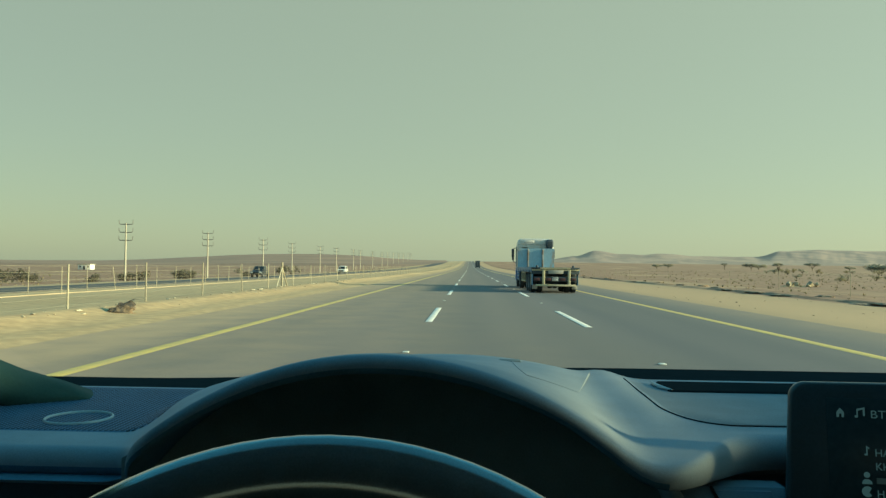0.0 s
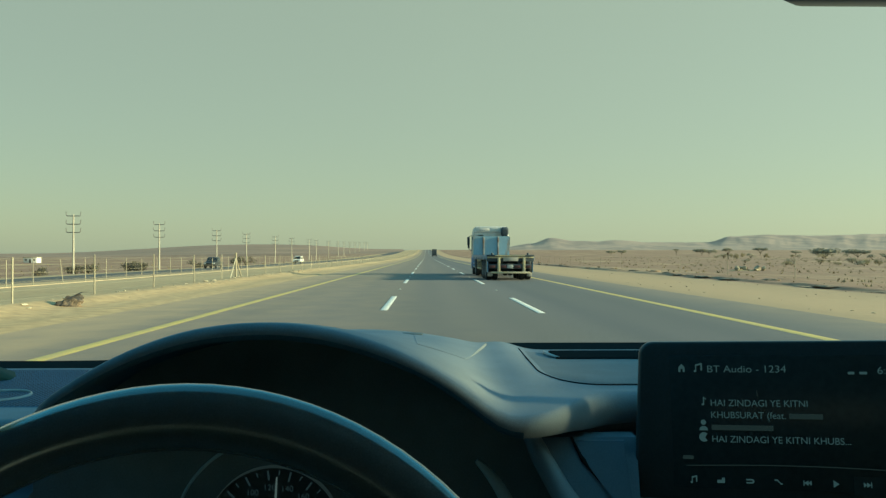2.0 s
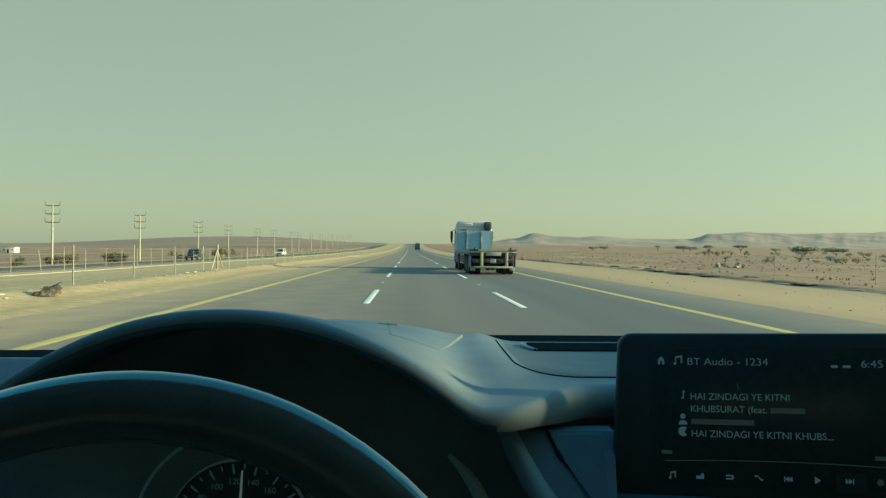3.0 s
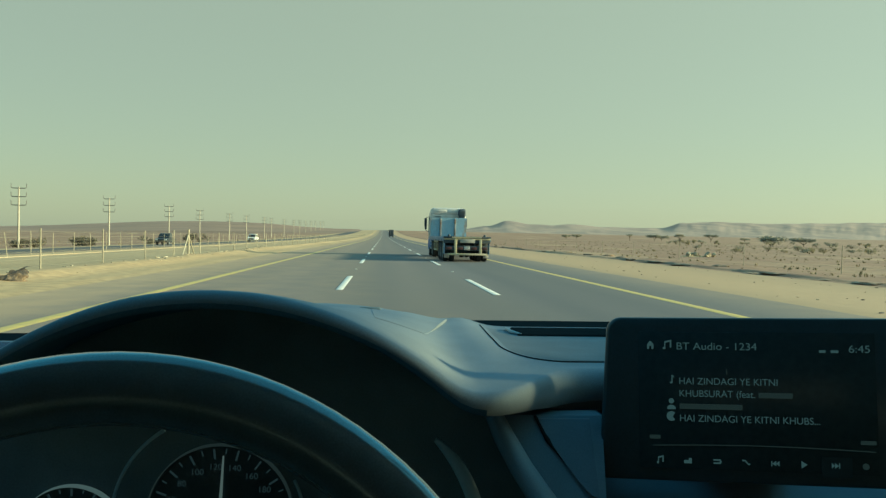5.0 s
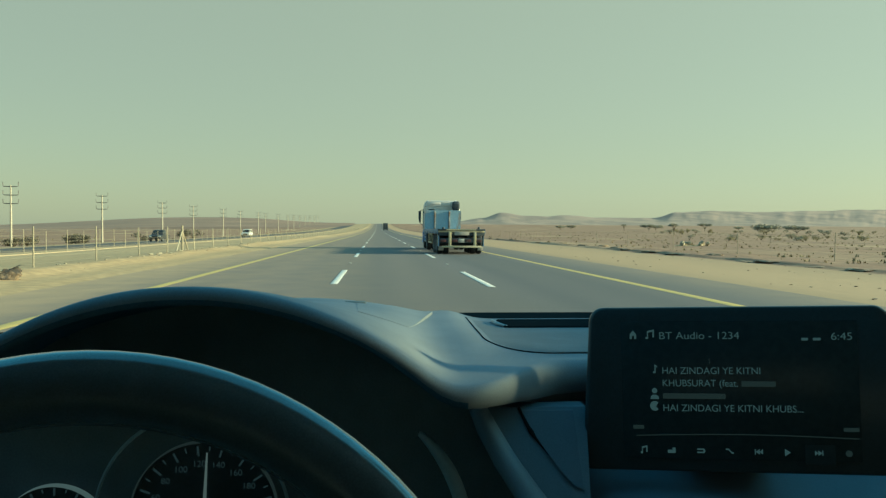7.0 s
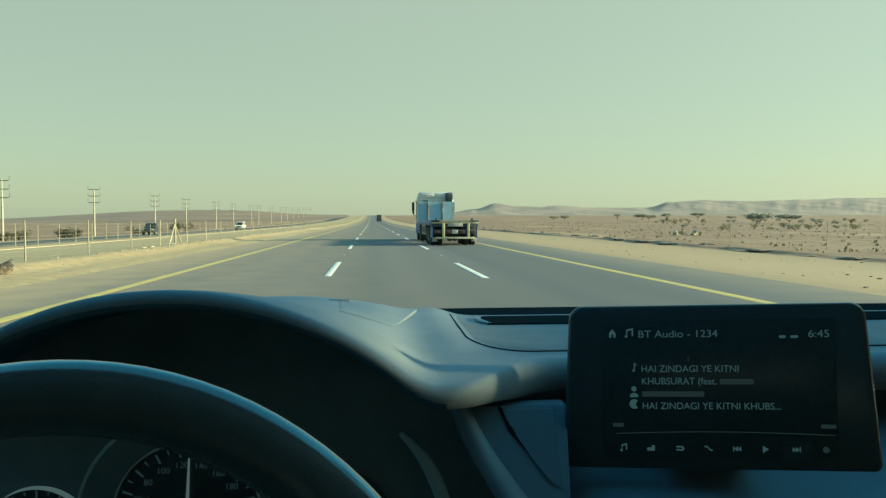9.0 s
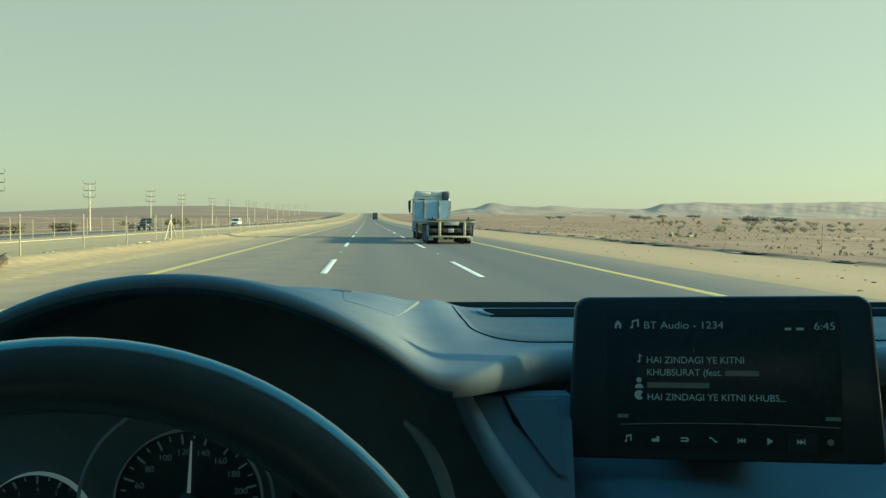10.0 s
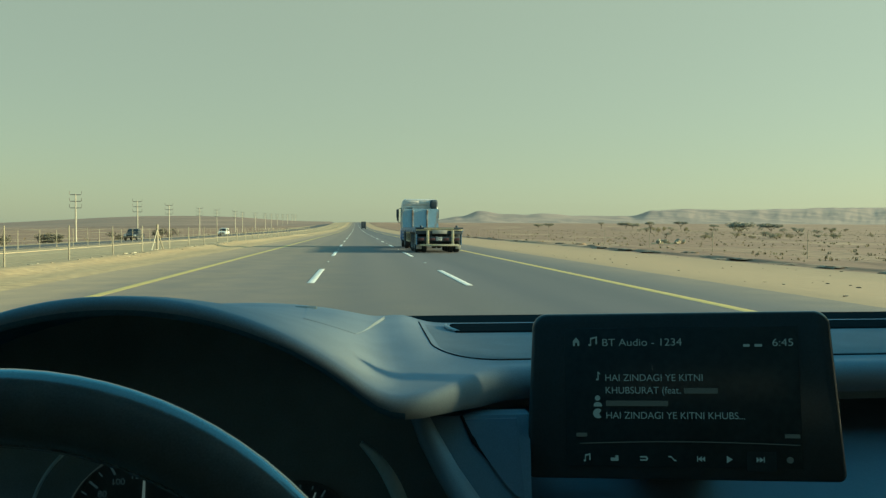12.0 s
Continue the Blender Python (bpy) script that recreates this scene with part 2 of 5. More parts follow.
RUST = mat("rust", (0.17, 0.1, 0.06), 0.85, vary=0.25, scale=5, fine=40, bump=0.3, other=(0.28, 0.27, 0.25), spread=(0.42, 0.56))
YELLOW_STEEL = mat("worn_yellow_steel", (0.5, 0.43, 0.25), 0.6, vary=0.15, scale=3, fine=30, bump=0.1, other=(0.36, 0.33, 0.25))
CREAM = mat("dusty_cream_panel", (0.36, 0.34, 0.3), 0.7, vary=0.15, scale=3, fine=30, bump=0.1)
RUBBER = mat("tyre_rubber", (0.02, 0.026, 0.031), 0.85, vary=0.2, scale=6, fine=60, bump=0.3)
RIM = mat("dusty_wheel_rim", (0.2, 0.2, 0.2), 0.6, 0.3, vary=0.2, scale=6, fine=50, bump=0.1)
CHASSIS = mat("chassis_steel", (0.028, 0.045, 0.06), 0.7, vary=0.25, scale=3, fine=40, bump=0.2)
RED_LENS = mat("red_lamp_lens", (0.06, 0.02, 0.022), 0.4, vary=0.1, bump=0.0)
ORANGE = mat("orange_cable", (0.6, 0.25, 0.05), 0.6, vary=0.2, scale=20, fine=80, bump=0.1)
PLATE = mat("pale_plate", (0.6, 0.6, 0.55), 0.5, vary=0.08, bump=0.0)
INK = mat("dark_marking", (0.12, 0.12, 0.13), 0.7, vary=0.1, bump=0.0)
LABELBLUE = mat("blue_sticker", (0.05, 0.16, 0.38), 0.45, vary=0.1, bump=0.0)
CARDARK = mat("dark_car_paint", (0.02, 0.025, 0.03), 0.3, vary=0.1, bump=0.0)
CARWHITE = mat("white_car_paint", (0.7, 0.68, 0.62), 0.35, vary=0.05, bump=0.0)
CARGLASS = mat("dark_car_glass", (0.02, 0.025, 0.03), 0.08, vary=0.1, bump=0.0)
CONCRETE = mat("culvert_concrete", (0.42, 0.37, 0.28), 0.9, vary=0.15, scale=2, fine=25, bump=0.2)
TARP = mat("grey_canvas", (0.045, 0.06, 0.075), 0.8, vary=0.2, scale=6, fine=60, bump=0.2)


def dust_on(m, edges, color):
    """Blown sand lying thicker towards the edges of a road: edges are (x where it is clean, x where it is thick, share)."""
    n, l = m.node_tree.nodes, m.node_tree.links
    b = n["Principled BSDF"]
    co, sep, patch = n.new("ShaderNodeTexCoord"), n.new("ShaderNodeSeparateXYZ"), n.new("ShaderNodeTexNoise")
    patch.inputs["Scale"].default_value, patch.inputs["Detail"].default_value = 0.9, 6
    l.new(co.outputs["Object"], sep.inputs["Vector"])
    l.new(co.outputs["Object"], patch.inputs["Vector"])
    pr = n.new("ShaderNodeMapRange")
    pr.inputs["From Min"].default_value, pr.inputs["From Max"].default_value = 0.35, 0.65
    pr.inputs["To Min"].default_value, pr.inputs["To Max"].default_value = 0.55, 1.0
    l.new(patch.outputs["Fac"], pr.inputs["Value"])
    for a, c, share in edges:
        r, q, mx = n.new("ShaderNodeMapRange"), n.new("ShaderNodeMath"), n.new("ShaderNodeMix")
        r.inputs["From Min"].default_value, r.inputs["From Max"].default_value = a, c
        r.inputs["To Max"].default_value = share
        q.operation, mx.data_type = "MULTIPLY", "RGBA"
        l.new(sep.outputs["X"], r.inputs["Value"])
        l.new(r.outputs["Result"], q.inputs[0])
        l.new(pr.outputs["Result"], q.inputs[1])
        l.new(q.outputs["Value"], mx.inputs["Factor"])
        l.new(b.inputs["Base Color"].links[0].from_socket, mx.inputs["A"])
        mx.inputs["B"].default_value = (*color, 1)
        l.new(mx.outputs["Result"], b.inputs["Base Color"])


dust_on(ASPHALT, ((2.9, 1.6, 0.1), (0.5, -4.0, 0.34), (-4.9, -5.7, 0.45), (-5.5, -7.2, 0.6), (7.0, 9.1, 0.4)), (0.42, 0.28, 0.155))


def tracks_on(m, bands, color):
    """Darker wheel tracks along the lanes: bands are (middle, half width, share)."""
    n, l = m.node_tree.nodes, m.node_tree.links
    b = n["Principled BSDF"]
    co, sep, mp, wear = n.new("ShaderNodeTexCoord"), n.new("ShaderNodeSeparateXYZ"), n.new("ShaderNodeMapping"), n.new("ShaderNodeTexNoise")
    mp.inputs["Scale"].default_value = (0.9, 0.05, 1)
    wear.inputs["Scale"].default_value, wear.inputs["Detail"].default_value = 1.0, 6
    l.new(co.outputs["Object"], sep.inputs["Vector"])
    l.new(co.outputs["Object"], mp.inputs["Vector"])
    l.new(mp.outputs["Vector"], wear.inputs["Vector"])
    uneven = n.new("ShaderNodeMapRange")
    uneven.inputs["From Min"].default_value, uneven.inputs["From Max"].default_value = 0.35, 0.65
    uneven.inputs["To Min"].default_value, uneven.inputs["To Max"].default_value = 0.5, 1.0
    l.new(wear.outputs["Fac"], uneven.inputs["Value"])
    for middle, half, share in bands:
        off, size, r, q, mx = n.new("ShaderNodeMath"), n.new("ShaderNodeMath"), n.new("ShaderNodeMapRange"), n.new("ShaderNodeMath"), n.new("ShaderNodeMix")
        off.operation, size.operation, q.operation, mx.data_type = "SUBTRACT", "ABSOLUTE", "MULTIPLY", "RGBA"
        off.inputs[1].default_value = middle
        r.interpolation_type = "SMOOTHSTEP"
        r.inputs["From Min"].default_value, r.inputs["From Max"].default_value = half, 0.0
        r.inputs["To Max"].default_value = share
        l.new(sep.outputs["X"], off.inputs[0])
        l.new(off.outputs["Value"], size.inputs[0])
        l.new(size.outputs["Value"], r.inputs["Value"])
        l.new(r.outputs["Result"], q.inputs[0])
        l.new(uneven.outputs["Result"], q.inputs[1])
        l.new(q.outputs["Value"], mx.inputs["Factor"])
        l.new(b.inputs["Base Color"].links[0].from_socket, mx.inputs["A"])
        mx.inputs["B"].default_value = (*color, 1)
        l.new(mx.outputs["Result"], b.inputs["Base Color"])


tracks_on(ASPHALT, ((3.7, 0.75, 0.6), (5.35, 0.75, 0.6), (4.5, 1.9, 0.45), (0.1, 0.8, 0.3), (1.8, 0.8, 0.35), (-2.2, 0.7, 0.15), (-3.9, 0.7, 0.15)), (0.058, 0.062, 0.07))


def ground_material():
    """Pale sand near the road, browner stony plain away from it, with tracks and stains."""
    m = mat("desert_ground", (0.42, 0.285, 0.15), 0.95, vary=0.22, scale=0.05, fine=3.0, bump=0.2, other=(0.35, 0.235, 0.12), spread=(0.38, 0.62), depth=0.03)
    n, l = m.node_tree.nodes, m.node_tree.links
    b = n["Principled BSDF"]
    src = b.inputs["Base Color"].links[0].from_socket
    co, streak, r = n.new("ShaderNodeTexCoord"), n.new("ShaderNodeTexNoise"), n.new("ShaderNodeMapRange")
    mp = n.new("ShaderNodeMapping")
    mp.inputs["Scale"].default_value = (0.06, 0.02, 1)
    streak.inputs["Scale"].default_value, streak.inputs["Detail"].default_value = 1.0, 5
    l.new(co.outputs["Object"], mp.inputs["Vector"])
    l.new(mp.outputs["Vector"], streak.inputs["Vector"])
    r.inputs["From Min"].default_value, r.inputs["From Max"].default_value = 0.29, 0.46
    l.new(streak.outputs["Fac"], r.inputs["Value"])
    mx = n.new("ShaderNodeMix")
    mx.data_type = "RGBA"
    # the brown stony crust lies away from the graded verges
    sep, away, both = n.new("ShaderNodeSeparateXYZ"), n.new("ShaderNodeMath"), n.new("ShaderNodeMath")
    far = n.new("ShaderNodeMapRange")
    away.operation, both.operation = "ADD", "MULTIPLY"
    far.inputs["From Min"].default_value, far.inputs["From Max"].default_value = 16.4, 17.3
    beyond = n.new("ShaderNodeMapRange")
    beyond.inputs["From Min"].default_value, beyond.inputs["From Max"].default_value = -40.0, -52.0
    l.new(co.outputs["Object"], sep.inputs["Vector"])
    l.new(sep.outputs["X"], far.inputs["Value"])
    l.new(sep.outputs["X"], beyond.inputs["Value"])
    l.new(far.outputs["Result"], away.inputs[0])
    l.new(beyond.outputs["Result"], away.inputs[1])
    l.new(away.outputs["Value"], both.inputs[0])
    l.new(r.outputs["Result"], both.inputs[1])
    l.new(both.outputs["Value"], mx.inputs["Factor"])
    mx.inputs["B"].default_value = (0.205, 0.107, 0.064, 1)
    # greyer gravelly sand on the verge beyond the slow lane
    grey, verge = n.new("ShaderNodeMix"), n.new("ShaderNodeMapRange")
    grey.data_type = "RGBA"
    grey.inputs["B"].default_value = (0.32, 0.205, 0.117, 1)
    verge.inputs["From Min"].default_value, verge.inputs["From Max"].default_value, verge.inputs["To Max"].default_value = 2.0, 8.0, 0.75
    l.new(sep.outputs["X"], verge.inputs["Value"])
    l.new(verge.outputs["Result"], grey.inputs["Factor"])
    l.new(src, grey.inputs["A"])
    l.new(grey.outputs["Result"], mx.inputs["A"])
    # pale pebbly patches and dark crumbs strewn over the crust
    last = mx.outputs["Result"]
    for size, lo, hi, share, tone in ((0.55, 0.54, 0.66, 0.5, (0.33, 0.21, 0.12, 1)), (0.9, 0.6, 0.68, 0.65, (0.1, 0.066, 0.045, 1))):
        spots, cut, on, tint = n.new("ShaderNodeTexNoise"), n.new("ShaderNodeMapRange"), n.new("ShaderNodeMath"), n.new("ShaderNodeMix")
        spots.inputs["Scale"].default_value, spots.inputs["Detail"].default_value = size, 5
        cut.inputs["From Min"].default_value, cut.inputs["From Max"].default_value, cut.inputs["To Max"].default_value = lo, hi, share
        on.operation, tint.data_type = "MULTIPLY", "RGBA"
        l.new(co.outputs["Object"], spots.inputs["Vector"])
        l.new(spots.outputs["Fac"], cut.inputs["Value"])
        l.new(cut.outputs["Result"], on.inputs[0])
        l.new(away.outputs["Value"], on.inputs[1])
        l.new(on.outputs["Value"], tint.inputs["Factor"])
        l.new(last, tint.inputs["A"])
        tint.inputs["B"].default_value = tone
        last = tint.outputs["Result"]
    l.new(last, b.inputs["Base Color"])
    return m


GROUND = ground_material()


# ---- mesh helpers ----
def thing(name, label, category, at=(0, 0, 0), group="", kind="", turn=0):
    ob = new(name)
    ob.matrix_world = pose(*at, 0, 0, turn)
    return tagged(ob, label, category, group, kind)


def part(name, bm, material, parent=None, label="", smooth=None, shift=None):
    """One mesh object under its thing; shift: the parent's place, for a mesh written in world coordinates."""
    if shift is not None:
        bmesh.ops.translate(bm, verts=bm.verts, vec=-Vector(shift))
    bmesh.ops.recalc_face_normals(bm, faces=bm.faces)
    me = bpy.data.meshes.new(name)
    bm.to_mesh(me)
    bm.free()
    me.materials.append(material)
    if smooth is not None:
        me.set_sharp_from_angle(angle=radians(smooth))
    else:
        me.set_sharp_from_angle(angle=radians(35))
    for p in me.polygons:
        p.use_smooth = True
    ob = new(name, me)
    if parent:
        ob.parent = parent
    if label:
        ob["label"] = label
    return ob


def box(bm, x0, x1, y0, y1, z0, z1, bevel=0.0, seg=2):
    r = bmesh.ops.create_cube(bm, size=1)
    for v in r["verts"]:
        v.co = Vector(((x0 + x1) / 2 + v.co.x * (x1 - x0), (y0 + y1) / 2 + v.co.y * (y1 - y0), (z0 + z1) / 2 + v.co.z * (z1 - z0)))
    if bevel:
        es = {e for v in r["verts"] for e in v.link_edges}
        bmesh.ops.bevel(bm, geom=list(es), offset=bevel, segments=seg, profile=0.5, affect="EDGES")
    return bm


def boxes(*args, bevel=0.0):
    bm = bmesh.new()
    for a in args:
        box(bm, *a, bevel=bevel)
    return bm


def loft(bm, rings, closed=False, cap=False):
    """Faces between rings of points, each ring as long as the next."""
    vs = [[bm.verts.new(p) for p in r] for r in rings]
    for a, b in zip(vs, vs[1:]):
        n = len(a)
        for i in range(n if closed else n - 1):
            j = (i + 1) % n
            bm.faces.new((a[i], a[j], b[j], b[i]))
    if cap:
        bm.faces.new(vs[0])
        bm.faces.new(vs[-1])
    return bm


def tube(bm, path, r, sides=8, cap=True):
    """A round bar along a path; r: one radius or one for each point."""
    pts = [Vector(p) for p in path]
    rings = []
    for i, p in enumerate(pts):
        d = (pts[min(i + 1, len(pts) - 1)] - pts[max(i - 1, 0)]).normalized()
        a = d.orthogonal().normalized() if abs(d.z) > 0.9 or i == 0 else rings_a - d * rings_a.dot(d)
        a = a.normalized()
        rings_a = a
        b = d.cross(a)
        q = r[i] if isinstance(r, (list, tuple)) else r
        rings.append([p + (a * math.cos(k * math.tau / sides) + b * math.sin(k * math.tau / sides)) * q for k in range(sides)])
    return loft(bm, rings, closed=True, cap=cap)


def spin(bm, profile, sides, m):
    """A turned body from (radius, height) pairs about the local z of m."""
    rings = [[m @ Vector((r * math.cos(k * math.tau / sides), r * math.sin(k * math.tau / sides), h)) for k in range(sides)] for r, h in profile]
    return loft(bm, rings, closed=True)


def plate(bm, outline, y0, y1):
    """A flat outline of (x, z) pairs, thick from y0 to y1."""
    return loft(bm, [[(x, y0, z) for x, z in outline], [(x, y1, z) for x, z in outline]], closed=True, cap=True)


def side_plate(bm, outline, x0, x1):
    """A flat outline of (y, z) pairs, thick from x0 to x1."""
    return loft(bm, [[(x0, y, z) for y, z in outline], [(x1, y, z) for y, z in outline]], closed=True, cap=True)


def smoothstep(a, b, x):
    t = min(max((x - a) / (b - a), 0), 1)
    return t * t * (3 - 2 * t)


def text_part(name, body, size, m, material, parent, align="LEFT", label="", squeeze=1.0):
    """A line of writing as a thin mesh, its baseline along the local x of m, standing up along z."""
    cu = bpy.data.curves.new(name, "FONT")
    cu.body, cu.size, cu.align_x, cu.extrude = body, size, align, 0.00005
    tmp = new(name, cu)
    dg = bpy.context.evaluated_depsgraph_get()
    me = bpy.data.meshes.new_from_object(tmp.evaluated_get(dg))
    bpy.data.objects.remove(tmp)
    me.transform(m @ pose(0, 0, 0, 90) @ Matrix.Diagonal((squeeze, 1, 1, 1)))
    me.materials.clear()
    me.materials.append(material)
    ob = new(name, me)
    ob.parent = parent
    if label:
        ob["label"] = label
    return ob


# ---- ground, road, hills ----
def rise(y):
    """The whole plain climbs gently in the distance, and the road with it."""
    return 1.2e-5 * (min(max(y, 150), 1000) - 150) ** 2 + 0.0065 * max(0, y - 1000)


def aside(x, y):
    """Far off to the driver's side the plain climbs less."""
    return 1 - 0.75 * smoothstep(-0.2, -0.5, x / max(y, 1.0))


def height(x, y):
    return lie(x, y) + rise(y) * aside(x, y)


def lie(x, y):
    """The lie of the land: a low sandy windrow and a falling verge to one side, a ditch bank to the other."""
    k = noise.noise((x * 0.11, y * 0.05, 0.0))
    f = noise.noise((x * 0.8, y * 0.35, 3.0))
    if -7.5 < x < 9.4:
        return -0.06
    if x <= -7.5:
        z = -0.03 + 0.02 * f
        z += (0.17 + 0.07 * f + 0.06 * k) * math.exp(-((x + 10.0 + 0.35 * k) / 0.75) ** 2)
        z -= 0.22 * smoothstep(-11, -16, x) + 0.35 * smoothstep(-16, -28, x) + 0.35 * smoothstep(-28, -39, x) + 2.0 * smoothstep(-41, -66, x)
        return z + 0.05 * k * smoothstep(-12, -20, x)
    z = -0.03 - 0.08 * smoothstep(9.4, 15, x) + 0.03 * f * smoothstep(10, 13, x)
    edge = 17.6 + 0.4 * k + 0.25 * f
    z += max(0.04, 0.1 + 0.05 * f + 0.03 * k) * smoothstep(edge - 0.2, edge + 0.12, x) + 0.08 * math.exp(-((x - edge - 0.9) / 0.8) ** 2) * max(0, k + f * 0.5)
    return z + (0.12 * k + 0.05 * f) * smoothstep(18, 24, x) - 0.1 * smoothstep(19, 60, x)


def steps(*stretches):
    out = []
    for a, b, d in stretches:
        n = max(1, round((b - a) / d))
        out += [a + (b - a) * i / n for i in range(n)]
    return out + [stretches[-1][1]]


def ground():
    xs = steps((-4500, -800, 600), (-800, -120, 60), (-120, -40, 5), (-40, -14, 1.6), (-14, -7.2, 0.28), (-7.2, 9.0, 2.7), (9.0, 16, 0.6), (16, 20.5, 0.25), (20.5, 50, 2.2), (50, 200, 15), (200, 900, 70), (900, 4700, 600))
    ys = steps((-60, 6, 8), (6, 60, 0.8), (60, 150, 2.5), (150, 400, 12), (400, 1200, 40), (1200, 4800, 450))
    bm = bmesh.new()
    loft(bm, [[(x, y, height(x, y)) for x in xs] for y in ys])
    ob = part("ground", bm, GROUND, smooth=180)
    tagged(ob, "pale desert sand and stony plain beside a highway", "ground", kind="structure")


def road():
    def slab(name, x0, x1, z, material, label, nx=2):
        ob = thing(name, label, "road", kind="structure")
        bm = bmesh.new()
        xs = [x0 + (x1 - x0) * i / nx for i in range(nx + 1)]
        ys = steps((-60, 60, 1.0), (60, 300, 8), (300, 1200, 25), (1200, 4700, 200))
        wob = lambda y, s: 0.10 * noise.noise((s, y * 0.45, 1.0)) + 0.05 * noise.noise((s, y * 1.7, 2.0))
        rings = []
        for y in ys:
            r = [(x0 + wob(y, 5), y, z(x0) - 0.12)] + [(x + (wob(y, 5) if x == x0 else wob(y, 9) if x == x1 else 0), y, z(x) if x not in (x0, x1) else z(x) - 0.008) for x in xs] + [(x1 + wob(y, 9), y, z(x1) - 0.12)]
            rings.append([(a, b, c + rise(y)) for a, b, c in r])
        loft(bm, rings)
        part("asphalt_layer", bm, material, ob)
        return ob

    lanes = slab("road", -7.1, 8.95, lambda x: 0.0, ASPHALT, "three-lane grey asphalt highway with worn lanes", 6)
    # edge lines
    for x in (-4.84, 6.38):
        bm = bmesh.new()
        ys = steps((-40, 80, 2.0), (80, 1200, 25), (1200, 3000, 200))
        w = 0.088
        loft(bm, [[(x - w - 0.03 + 0.012 * noise.noise((y, x, 0)), y, rise(y) + 0.001), (x - w + 0.012 * noise.noise((y, x, 0)), y, rise(y) + 0.005 + y * 1.5e-5), (x + w + 0.012 * noise.noise((y, x, 5)), y, rise(y) + 0.005 + y * 1.5e-5), (x + w + 0.04, y, rise(y) + 0.001)] for y in ys])
        part("edge_line", bm, PAINT_YELLOW, lanes, "yellow painted edge line")
    me = None
    for x, first in ((-0.96, 18.6), (2.70, 17.6)):
        for k in range(-3, 60):
            if me is None:
                bm = boxes((-0.085, 0.085, 0, 6.3, 0.001, 0.006), bevel=0.002)
                ob = part("lane_dash", bm, PAINT_WHITE, lanes)
                me = ob.data
            else:
                ob = new("lane_dash", me)
                ob.parent = lanes
            y = first + 18 * k
            ob.location, ob.rotation_euler = (x, y, rise(y) + y * 1.5e-5), (math.atan((rise(y + 6) - rise(y)) / 6), 0, 0)
    me = None
    for x, first in ((-0.96, 12.0), (2.70, 11.0)):
        for k in range(0, 14):
            if me is None:
                bm = boxes((-0.05, 0.05, -0.05, 0.05, 0.0, 0.018), bevel=0.008)
                ob = part("road_stud", bm, PLATE, lanes)
                me = ob.data
            else:
                ob = new("road_stud", me)
                ob.parent = lanes
            ob.location = (x, first + 18 * k, rise(first + 18 * k) + 0.001)
    far = slab("road_opposite", -38.5, -27.5, lambda x: -0.50 + 0.033 * (x + 27.5), ASPHALT_FAR, "dark asphalt of the opposite carriageway beyond the median", 2)


def hills():
    """Low tableland on the skyline, with cut gullies and flat tops."""
    def crest(o):
        knots = ((60, 0), (130, 3), (185, 9), (222, 17), (262, 13), (300, 12), (335, 14), (400, 11), (500, 11), (545, 19), (600, 21.5), (700, 20.5), (800, 22.5), (900, 25), (1100, 26), (1500, 25))
        for (a, ha), (b, hb) in zip(knots, knots[1:]):
            if a <= o <= b:
                return ha + (hb - ha) * smoothstep(a, b, o) + 0.7 * noise.noise((o * 0.04, 0, 0)) * min(ha / 5, 1)
        return 0

    def strip(name, base, top, x_from, x_to, offset_scale, tall, material, label, gully, rough=1.0):
        bm = bmesh.new()
        rings = []
        n, m = 420, 32
        for j in range(m + 1):
            v = j / m
            ring = []
            for i in range(n + 1):
                o = x_from + (x_to - x_from) * i / n
                d = base + (top - base) * v
                g = rough * 0.28 * noise.fractal((o * 0.03, v * 1.5, gully), 1.0, 2.0, 5)
                climb = smoothstep(0.0, 1.0, v + 0.5 * g * v * (1 - v)) ** 1.2
                ridge = 1 - rough * 0.13 * abs(noise.noise((o * 0.02, v * 0.9, gully + 2))) * math.sin(math.pi * v)
                z = (tall(o) * 1.28 * d / 1358 + 2.3) * climb * ridge
                ring.append((o * offset_scale * d, d, z + rise(d) * aside(o * offset_scale * d, d) - (5 if v == 0 else 1)))
            rings.append(ring)
        loft(bm, rings)
        ob = part(name, bm, material, smooth=180)
        tagged(ob, label, "hills", kind="structure")

    strip("backdrop_hills", 2500, 4000, 60, 1500, 1 / 1358, crest, HILL, "low tableland hills on the skyline, glowing faintly in place of haze", 3.0, 1.35)
    low = lambda o: smoothstep(-50, -230, o) * 6.8 * math.exp(-abs((o + 320) / 250) ** 2.2) + 0.3 * noise.noise((o * 0.02, 9, 0))
    strip("backdrop_rise", 700, 1300, -1400, -40, 1 / 1358, low, BROWN, "long low brown gravel rise", 8.0, 0.1)


ground()
road()
hills()


# ---- the car's cabin ----
def pad_top(x):
    return 1.165 + 0.04 * smoothstep(-0.25, 0.15, x)


def hood_arch(x, y):
    lip = 1.2705 - (2.78 if x < -0.058 else 2.75) * abs(x + 0.058) ** 2.1
    dx = x + 0.02
    crest = 1.232 - (0.62 if dx < 0 else 1.1) * abs(dx) ** 2.1
    s = smoothstep(0.66, 1.02, y)
    return lip * (1 - s) + crest * s - 0.06 * max(0.0, y - 1.02) - 3.5 * max(0.0, abs(dx) - 0.25) ** 2


def lip_line(x):
    """Front edge of the dashboard's top: far forward over the instruments, set back beside them."""
    return 0.70 + 0.10 * smoothstep(0.13, 0.222, x) + 0.165 * smoothstep(-0.21, -0.31, x)


